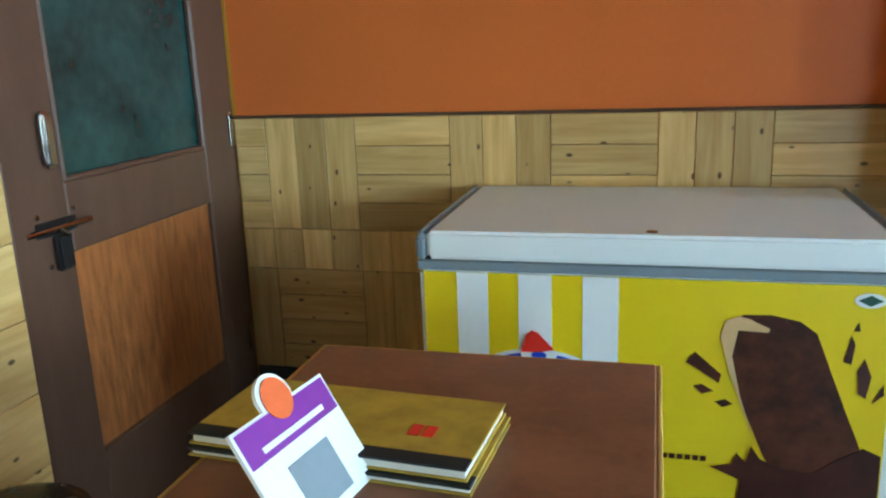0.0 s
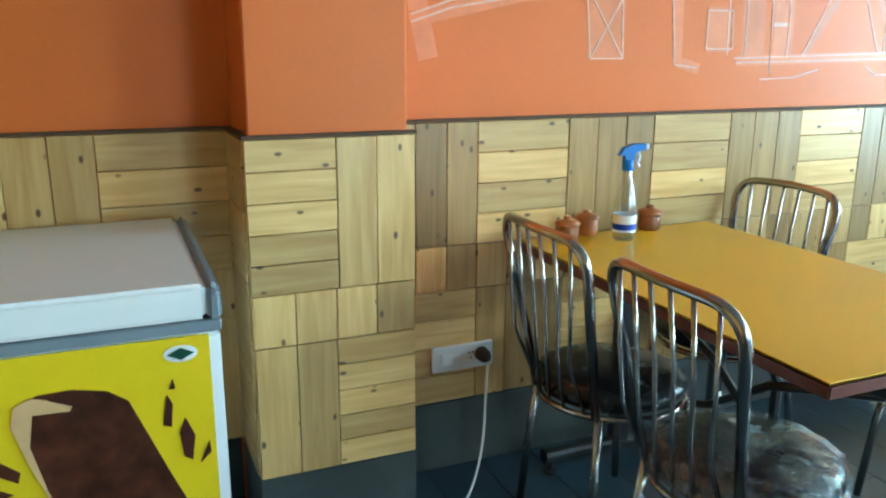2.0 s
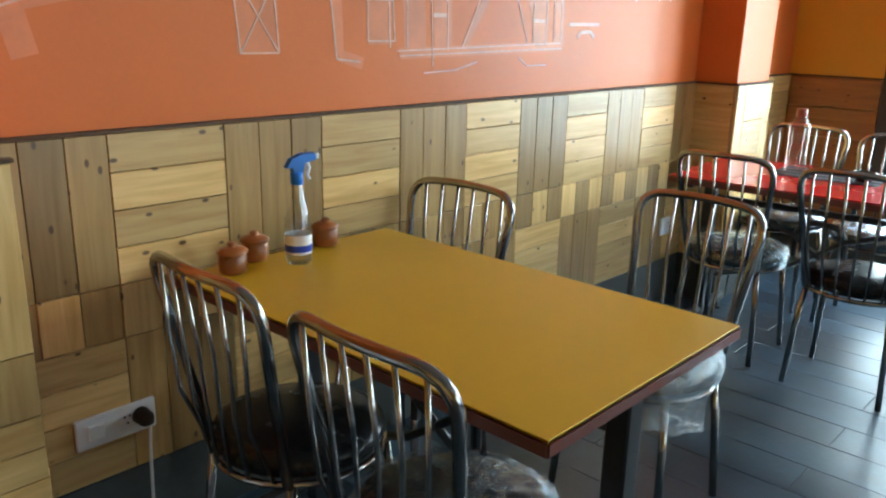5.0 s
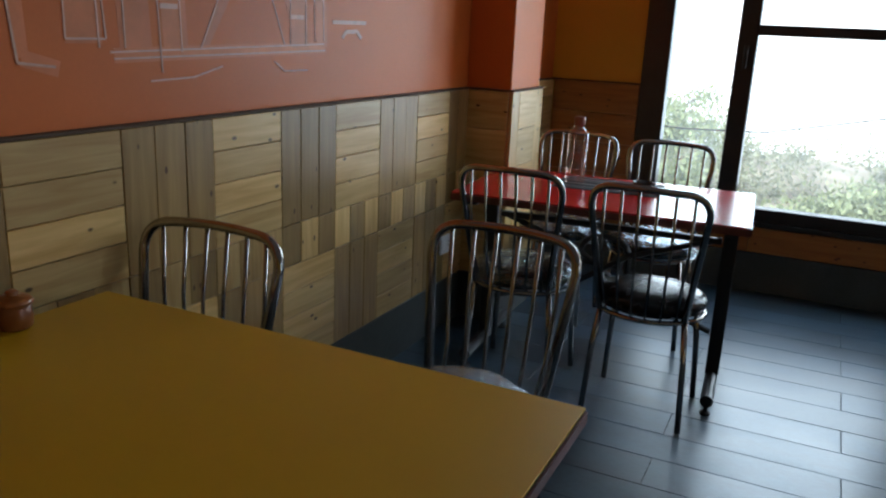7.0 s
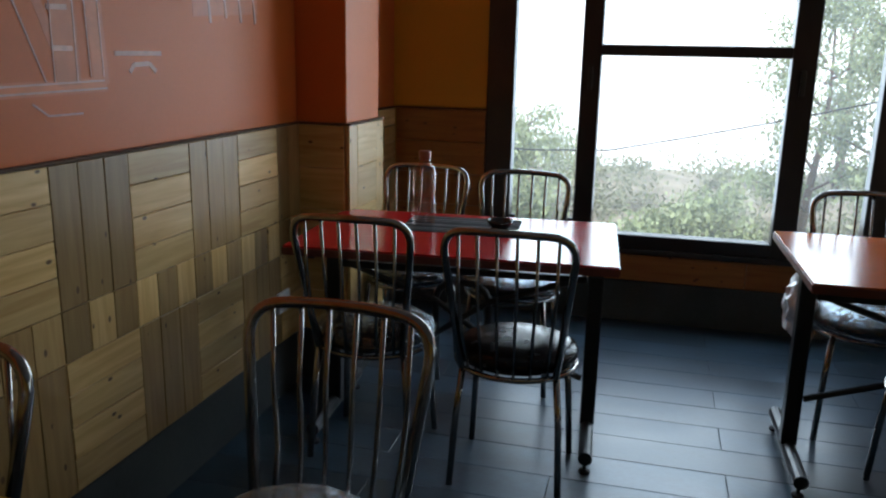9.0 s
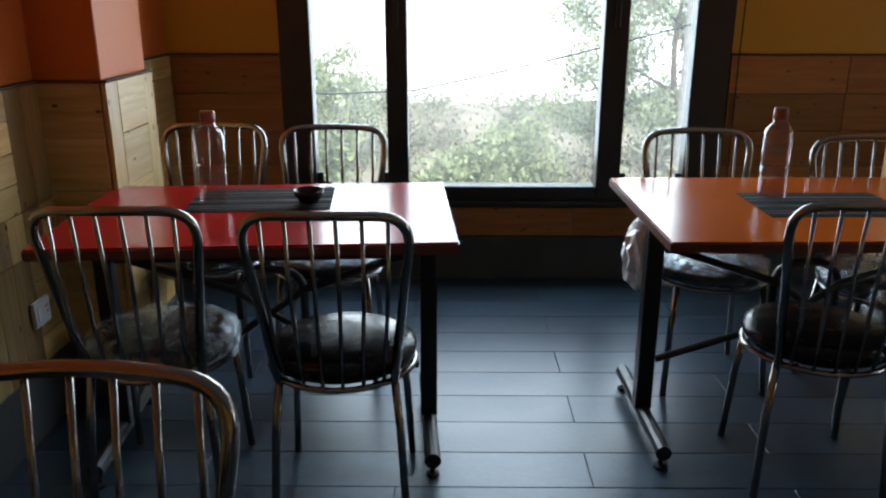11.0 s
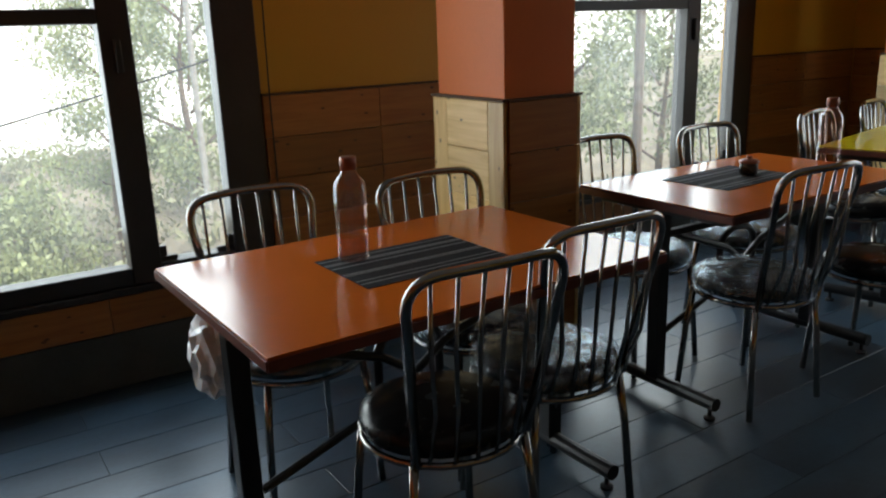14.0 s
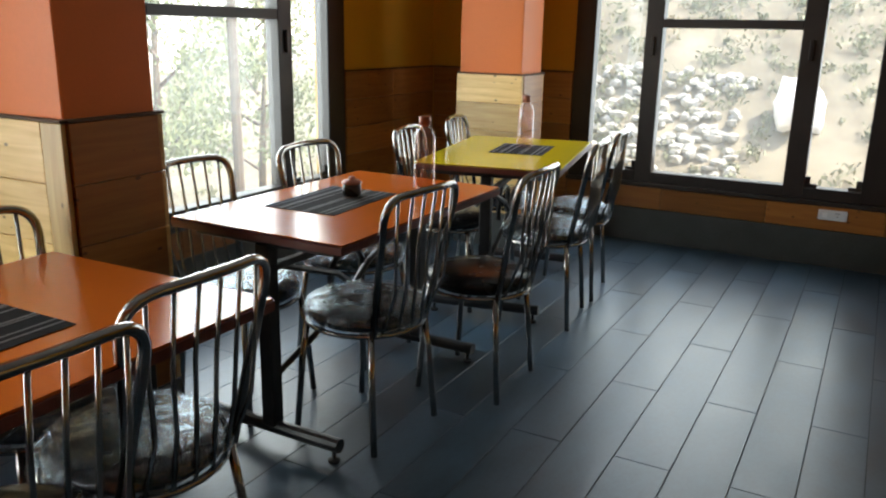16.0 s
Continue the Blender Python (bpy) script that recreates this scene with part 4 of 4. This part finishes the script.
# ---------------------------------------------------------------- outside
def hill(x, y):
    """Height of the land: it falls away to the east and climbs to the south."""
    d = max(0.0, x - 7.0)
    z = -2.3 - 2.2 * (1 - math.exp(-d / 9.0))
    z -= 0.05 * max(0.0, d - 12)
    z = max(z, -9.0)
    s = max(0.0, -y - 5.6)
    z += min(26.0, 0.85 * s) * (1 - 0.85 * min(1, d / 6))
    z += 2.7 * math.exp(-((x - 13) ** 2 + (y + 3.2) ** 2) / 9.0)
    z += 2.5 * math.exp(-((x - 30) / 7) ** 2) * (1 - min(1, s / 4))
    z += 0.35 * noise.noise(Vector((x * 0.35, y * 0.35, 0))) + 0.9 * noise.noise(Vector((x * 0.06, y * 0.06, 3)))
    return z


def make_ground():
    bm = bmesh.new()
    cs = [-900, -400, -200, -120, -80, -60, -50] + [-45 + i * 1.25 for i in range(81)] + [60, 70, 85, 110, 160, 260, 500, 900]
    grid = [[bm.verts.new((x, y, hill(x, y))) for y in cs] for x in cs]
    for i in range(len(cs) - 1):
        for j in range(len(cs) - 1):
            bm.faces.new((grid[i][j], grid[i + 1][j], grid[i + 1][j + 1], grid[i][j + 1]))
    tagged(part("ground", bm, M_EARTH, None, "", True), "dry scrubby hillside falling away from the building", "ground", "", "structure")


make_ground()


def make_glow_sheet():
    """Glowing sheet added for the bright misty distance over the valley."""
    m = bpy.data.materials.new("white_glow")
    m.use_nodes = True
    n, l = m.node_tree.nodes, m.node_tree.links
    n.remove(n["Principled BSDF"])
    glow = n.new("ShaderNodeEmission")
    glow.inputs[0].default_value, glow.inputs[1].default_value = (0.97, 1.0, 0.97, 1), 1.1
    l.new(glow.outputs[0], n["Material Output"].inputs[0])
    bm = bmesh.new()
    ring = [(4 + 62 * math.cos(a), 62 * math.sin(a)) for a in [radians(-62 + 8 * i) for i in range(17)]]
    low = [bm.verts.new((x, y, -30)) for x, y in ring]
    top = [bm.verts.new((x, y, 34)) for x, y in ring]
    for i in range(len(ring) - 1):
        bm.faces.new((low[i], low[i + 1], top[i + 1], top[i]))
    tagged(part("backdrop", bm, m, None, "", True), "glowing white sheet in place of the far valley", "backdrop", "", "structure")


make_glow_sheet()


def leaf_cloud(centres, count, size, rnd):
    """Many small leaves round the given centres (place, radius)."""
    vs, fs = [], []
    for _ in range(count):
        c, r = rnd.choice(centres)
        d = Vector((rnd.gauss(0, 1), rnd.gauss(0, 1), rnd.gauss(0, 0.8))) * r * 0.36
        p = Vector(c) + d
        q = Euler((rnd.uniform(0, 6.3), rnd.uniform(0, 6.3), rnd.uniform(0, 6.3))).to_matrix()
        s = size * rnd.uniform(0.6, 1.4)
        k = len(vs)
        for a, b in ((-1, 0), (0, -0.45), (1, 0), (0, 0.45)):
            vs.append(p + q @ Vector((a * s, b * s, 0)))
        fs.append((k, k + 1, k + 2, k + 3))
    me = bpy.data.meshes.new("leaves")
    me.from_pydata(vs, [], fs)
    return me


def make_tree(x, y, height, spread, seed, leaves=9000, label="leafy green tree growing on the slope"):
    rnd = random.Random(seed)
    t = thing("tree", label, "tree", "trees outside")
    t.location = (x, y, hill(x, y) - 0.1)
    trunk = [(0, 0, 0), (rnd.uniform(-.1, .1), rnd.uniform(-.1, .1), height * .3), (rnd.uniform(-.25, .25), rnd.uniform(-.25, .25), height * .6), (rnd.uniform(-.3, .3), rnd.uniform(-.3, .3), height * .95)]
    part("trunk", tube(bend(trunk, 0.8, 3), 0.035 * height * 0.5, 8, False, 0.02), M_BARK, t, "", True)
    cen = []
    for i in range(11):
        u = 0.28 + 0.68 * i / 10
        a = i * 2.4 + rnd.uniform(-.4, .4)
        r = spread * (1.05 - 0.6 * u) * rnd.uniform(0.7, 1.2)
        base = Vector((0, 0, height * u * 0.9))
        tip = base + Vector((math.cos(a) * r, math.sin(a) * r, height * 0.10))
        part("limb", tube([base, base.lerp(tip, .5) + Vector((0, 0, .08)), tip], 0.035, 5, False, 0.008), M_BARK, t)
        cen += [(tip, spread * 0.42), (base.lerp(tip, 0.6), spread * 0.32)]
    me = leaf_cloud(cen, leaves, 0.05, rnd)
    me.materials.append(M_LEAF)
    ob = new("crown", me)
    ob.parent = t


TREES = [(14, 3.3, 3.8, 1.2), (13, 1.0, 2.2, 1.2), (17, -3.2, 6.5, 1.9), (19, -2.2, 7.0, 1.9), (15, -5.4, 5.8, 1.6), (21, -6.0, 8.0, 2.2),
         (16, -8.0, 6.5, 1.8), (11.2, -7.0, 5.6, 1.7), (24, 4.5, 3.4, 2.0), (20, 9, 5.0, 2.0), (13.5, -11.5, 5.0, 2.0), (28, -4.5, 8.5, 2.6), (16, 0.2, 2.4, 1.5)]
for i, (x, y, h, r) in enumerate(TREES):
    make_tree(x, y, h, r, 20 + i)


def make_scrub():
    rnd = random.Random(9)
    cen = []
    for _ in range(420):
        x, y = rnd.uniform(8.2, 34), rnd.uniform(-14, 16)
        r = rnd.uniform(0.25, 0.8)
        cen.append(((x, y, hill(x, y) + r * 0.3), r))
    for _ in range(170):
        x, y = rnd.uniform(19, 33), rnd.uniform(-7, 15)
        r = rnd.uniform(0.5, 1.3)
        cen += [((x, y, hill(x, y) + r * 0.35), r)] * 3
    me = leaf_cloud(cen, 46000, 0.075, rnd)
    me.materials.append(M_LEAFP)
    tagged(new("scrub", me), "pale dry scrub covering the hillside", "bushes", "", "stuff")


make_scrub()


def make_slope_scrub():
    rnd = random.Random(31)
    cen = []
    for _ in range(520):
        x, y = rnd.uniform(-2, 9.5), rnd.uniform(-19, -9.9)
        r = rnd.uniform(0.12, 0.5)
        cen.append(((x, y, hill(x, y) + r * 0.2), r))
    for _ in range(420):
        x, y = rnd.uniform(1.5, 8), rnd.uniform(-12, -7.2)
        r = rnd.uniform(0.06, 0.28)
        cen.append(((x, y, hill(x, y) + r * 0.1), r))
    me = leaf_cloud(cen, 50000, 0.032, rnd)
    me.materials.append(M_LEAFP)
    tagged(new("slope_scrub", me), "grey-green brush on the steep bank", "bushes", "", "stuff")


make_slope_scrub()


def make_cable():
    pts = [(9.5, 7 - i * 0.8, 0.46 + (0.012 * (1.6 - (7 - i * 0.8)) ** 2 + 0.20 * (1.6 - (7 - i * 0.8)) if i * 0.8 > 5.4 else 0.02 * (5.4 - i * 0.8) ** 2)) for i in range(18)]
    tagged(part("overhead_cable", tube(pts, 0.009, 5), M_RUBBER), "thin black cable sagging across the view", "cable")
    for k, i in enumerate((0, 17)):
        x, y, z = pts[i]
        g = hill(x, y)
        tagged(part("cable_pole", tube([(x, y, g - 0.3), (x, y, z + 0.4)], 0.06, 8), M_BARK), "weathered wooden pole carrying the cable", "pole")


make_cable()


def make_stones():
    rnd = random.Random(14)
    heap = thing("stone_heap", "heap of pale flat stones on the slope", "stones")
    shapes = []
    for k in range(4):
        bm = bmesh.new()
        bmesh.ops.create_icosphere(bm, subdivisions=1, radius=1)
        for v in bm.verts:
            v.co = Vector((v.co.x * 0.10, v.co.y * 0.075, v.co.z * 0.05)) * rnd.uniform(0.75, 1.2)
        shapes.append(mesh_of("stone", bm, M_STONE))
    for i in range(290):
        ob = new("stone", rnd.choice(shapes))
        ob.parent = heap
        x, y = rnd.uniform(4.0, 5.9), rnd.uniform(-9.3, -7.4)
        ob.matrix_basis = pose(x, y, hill(x, y) + rnd.uniform(0.0, 0.07), rnd.uniform(-12, 20), rnd.uniform(-12, 12), rnd.uniform(-180, 180)) @ Matrix.Diagonal((rnd.uniform(0.5, 1.3), rnd.uniform(0.6, 1.2), rnd.uniform(0.7, 1.5), 1))


make_stones()


def make_tarp():
    bm = bmesh.new()
    bmesh.ops.create_icosphere(bm, subdivisions=3, radius=1)
    for v in bm.verts:
        v.co = Vector((v.co.x * 0.27, v.co.y * 0.25, max(-0.5, v.co.z) * 0.36)) * (1 + 0.38 * noise.noise(v.co * 1.7))
    ob = tagged(part("white_sack", bm, M_TARP, None, "", True), "bulging white sack standing on the slope", "sack")
    ob.location = (3.5, -8.9, hill(3.5, -8.9) + 0.16)


make_tarp()

tagged(part("utility_pole", tube([(13.0, -2.15, hill(13.0, -2.15) - 0.3), (13.0, -2.15, 3.6)], 0.045, 8, False, 0.035), M_STONE), "thin pale pole standing on the mound", "pole")


# ---------------------------------------------------------------- boards and planks, last
_board_cache = {}


def board_mesh(length, width, thick, material, bev=0.0015):
    key = (round(length, 3), round(width, 3), thick, material.name)
    if key not in _board_cache:
        _board_cache[key] = mesh_of("board", box(-length / 2, length / 2, -thick / 2, thick / 2, -width / 2, width / 2, bev), material)
    return _board_cache[key]


class Boarding:
    """Boards on one upright face. origin: where u = 0; turn: the face's heading (0 faces south); u runs to the right."""

    def __init__(self, name, ox, oy, turn, material, label):
        self.top = thing(name, label, "boarding", "", "structure")
        self.ox, self.oy, self.turn, self.material, self.rnd = ox, oy, turn, material, random.Random(len(name) * 7 + 1)

    def board(self, u0, u1, z0, z1, upright, material=None):
        gap = 0.0022
        material = material or self.material
        w, h = u1 - u0 - gap, z1 - z0 - gap
        me = board_mesh(h, w, 0.016, material) if upright else board_mesh(w, h, 0.016, material)
        ob = new("board", me)
        ob.parent = self.top
        a = radians(self.turn)
        u = (u0 + u1) / 2
        off = 0.009 + self.rnd.uniform(0, 0.0022)
        x, y = self.ox + u * math.cos(a) + off * math.sin(a), self.oy + u * math.sin(a) - off * math.cos(a)
        ob.matrix_basis = pose(x, y, (z0 + z1) / 2, 0, 0, self.turn) @ pose(0, 0, 0, 0, 90 if upright else 0, 0)

    def block(self, u0, u1, z0, z1, upright, n, material=None):
        for i in range(n):
            if upright:
                self.board(u0 + (u1 - u0) * i / n, u0 + (u1 - u0) * (i + 1) / n, z0, z1, True, material)
            else:
                self.board(u0, u1, z0 + (z1 - z0) * i / n, z0 + (z1 - z0) * (i + 1) / n, False, material)

    def run(self, edges, first_upright, second=None):
        """Parquet-like boarding: tall blocks, a row of small blocks, blocks turned the other way."""
        up = first_upright
        for u0, u1 in zip(edges, edges[1:]):
            k = max(1, round((u1 - u0) / 0.103))
            self.block(u0, u1, 0.728, RAIL, up, k if up else 4, second if up else None)
            for i in range(k):
                p, q = u0 + (u1 - u0) * i / k, u0 + (u1 - u0) * (i + 1) / k
                self.board(p, q, 0.59, 0.728, True, second if (i + up) % 2 else None)
            self.block(u0, u1, SKIRT, 0.59, not up, 4 if up else k, None if up else second)
            up = not up

    def cap(self, u0, u1):
        a = radians(self.turn)
        bm = box(u0, u1, -0.024, -0.0005, RAIL + 0.001, RAIL + 0.009, 0.001)
        ob = part("cap_strip", bm, M_GROUT, self.top, "thin dark strip")
        ob.matrix_basis = pose(self.ox, self.oy, 0, 0, 0, self.turn)


PL = "knotty pine boarding in alternating upright and level blocks"
b = Boarding("wainscot_north_west", 0, N, 0, M_PINE, PL)
b.run([W + 0.001, -1.18, -0.87, -0.56, -0.25, 0.06, 0.37, P1[0]], False)
b.cap(W, P1[0])
b = Boarding("wainscot_north", 0, N, 0, M_PINE, PL)
# Second tone darkens the uprights in place of their weaker sheen.
b.run([P1[1], 1.40, 1.708, 2.025, 2.339, 2.655, 2.959, 3.26, 3.56, 3.86, 4.16, P2[0]], True, M_PINE_U)
b.cap(P1[1], P2[0])
b = Boarding("wainscot_north_east", 0, N, 0, M_PINE, PL)
b.run([P2[1], 5.05, 5.33, E - 0.02], False)
b.cap(P2[1], E - 0.02)

# pillar boards
b = Boarding("pillar_boarding_1", P1[0], P1[2] + 0.014, 0, M_PINE, "knotty pine boards on the pillar")
b.block(0, 0.218, 0.718, RAIL, False, 5)
b.block(0.218, 0.42, 0.718, RAIL, True, 2)
for q in range(4):
    b.board(q * 0.105, (q + 1) * 0.105, 0.583, 0.718, True)
b.block(0, 0.208, SKIRT, 0.583, True, 2)
b.block(0.208, 0.42, SKIRT, 0.583, False, 5)
b.cap(-0.004, 0.424)


def pillar_side(name, ox, oy, turn, width, upright, material=None):
    s = Boarding(name, ox, oy, turn, material or M_PINE, "knotty pine boards on the pillar")
    if upright:
        s.block(0, 0.09, SKIRT, RAIL, True, 1)
        s.block(0.09, width - 0.09, SKIRT, RAIL, False, 5)
        s.block(width - 0.09, width, SKIRT, RAIL, True, 1)
    else:
        s.block(0, width, SKIRT, RAIL, False, 5)
    s.cap(-0.004, width + 0.004)


pillar_side("pillar_boarding_1_west", P1[0] + 0.014, P1[3] - 0.016, -90, P1[3] - P1[2] - 0.032, False)
pillar_side("pillar_boarding_2", P2[0], P2[2] + 0.014, 0, P2[1] - P2[0], True)
pillar_side("pillar_boarding_2_west", P2[0] + 0.014, P2[3] - 0.016, -90, P2[3] - P2[2] - 0.032, False)
for k, p, col in ((3, P3, 1), (4, P4, 0)):
    pillar_side("pillar_boarding_%d_north" % k, p[1], p[3] - 0.014, 180, p[1] - p[0], bool(col))
    # The west face's shade is put into its darker boards.
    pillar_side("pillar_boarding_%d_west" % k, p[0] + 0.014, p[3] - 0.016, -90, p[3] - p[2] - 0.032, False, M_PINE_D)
    pillar_side("pillar_boarding_%d_south" % k, p[0], p[2] + 0.014, 0, p[1] - p[0], False)
    pillar_side("pillar_boarding_%d_east" % k, p[1] - 0.014, p[2] + 0.016, 90, p[3] - p[2] - 0.032, False)


def plain_boarding(name, ox, oy, turn, length, holes, label, material=None):
    """Level boards, with uprights here and there, leaving out the windows."""
    # Default boards have the shade beside the windows painted in.
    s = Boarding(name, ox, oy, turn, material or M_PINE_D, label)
    cur = 0.0
    for a, c in list(holes) + [(length, length)]:
        if a - cur > 0.05:
            n = max(1, round((a - cur) / 0.6))
            for i in range(n):
                p, q = cur + (a - cur) * i / n, cur + (a - cur) * (i + 1) / n
                s.block(p, q, SKIRT, RAIL, False, 5)
            s.cap(cur, a)
        if c > a:
            n = max(1, round((c - a) / 0.7))
            for i in range(n):
                s.block(a + (c - a) * i / n, a + (c - a) * (i + 1) / n, SKIRT, WIN_Z0 - 0.032, False, 1)
        cur = c
    return s


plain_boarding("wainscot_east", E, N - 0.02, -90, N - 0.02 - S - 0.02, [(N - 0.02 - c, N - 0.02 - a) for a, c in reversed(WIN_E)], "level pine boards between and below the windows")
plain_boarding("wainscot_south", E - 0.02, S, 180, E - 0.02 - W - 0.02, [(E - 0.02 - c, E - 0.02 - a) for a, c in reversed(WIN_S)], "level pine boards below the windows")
plain_boarding("wainscot_west", W, S + 0.02, 90, DOOR[0] - 0.06 - S - 0.02, [], "level pine boards beside the door", M_PINE)


def lay_floor():
    rnd = random.Random(5)
    floor = bpy.data.objects["floor"]
    w, l = 0.185, 1.15
    i, x = 0, 2.9 - w * 23
    while x < E:
        y = -2.24 - l * 3 + (0.5 * l if i % 2 == 0 else 0.0)
        while y < N:
            x0, x1, y0, y1 = max(x, W), min(x + w, E), max(y, S), min(y + l, N)
            if x1 - x0 > 0.02 and y1 - y0 > 0.02:
                key = ("plank", round(x1 - x0, 3), round(y1 - y0, 3))
                if key not in _board_cache:
                    a, c = (x1 - x0) / 2 - 0.0012, (y1 - y0) / 2 - 0.0012
                    _board_cache[key] = mesh_of("floor_plank", box(-a, a, -c, c, -0.0039, 0, 0.0012), M_FLOOR)
                ob = new("floor_plank", _board_cache[key])
                ob.parent = floor
                ob.location = ((x0 + x1) / 2, (y0 + y1) / 2, rnd.uniform(-0.0004, 0.0002))
            y += l
        x += w
        i += 1


lay_floor()
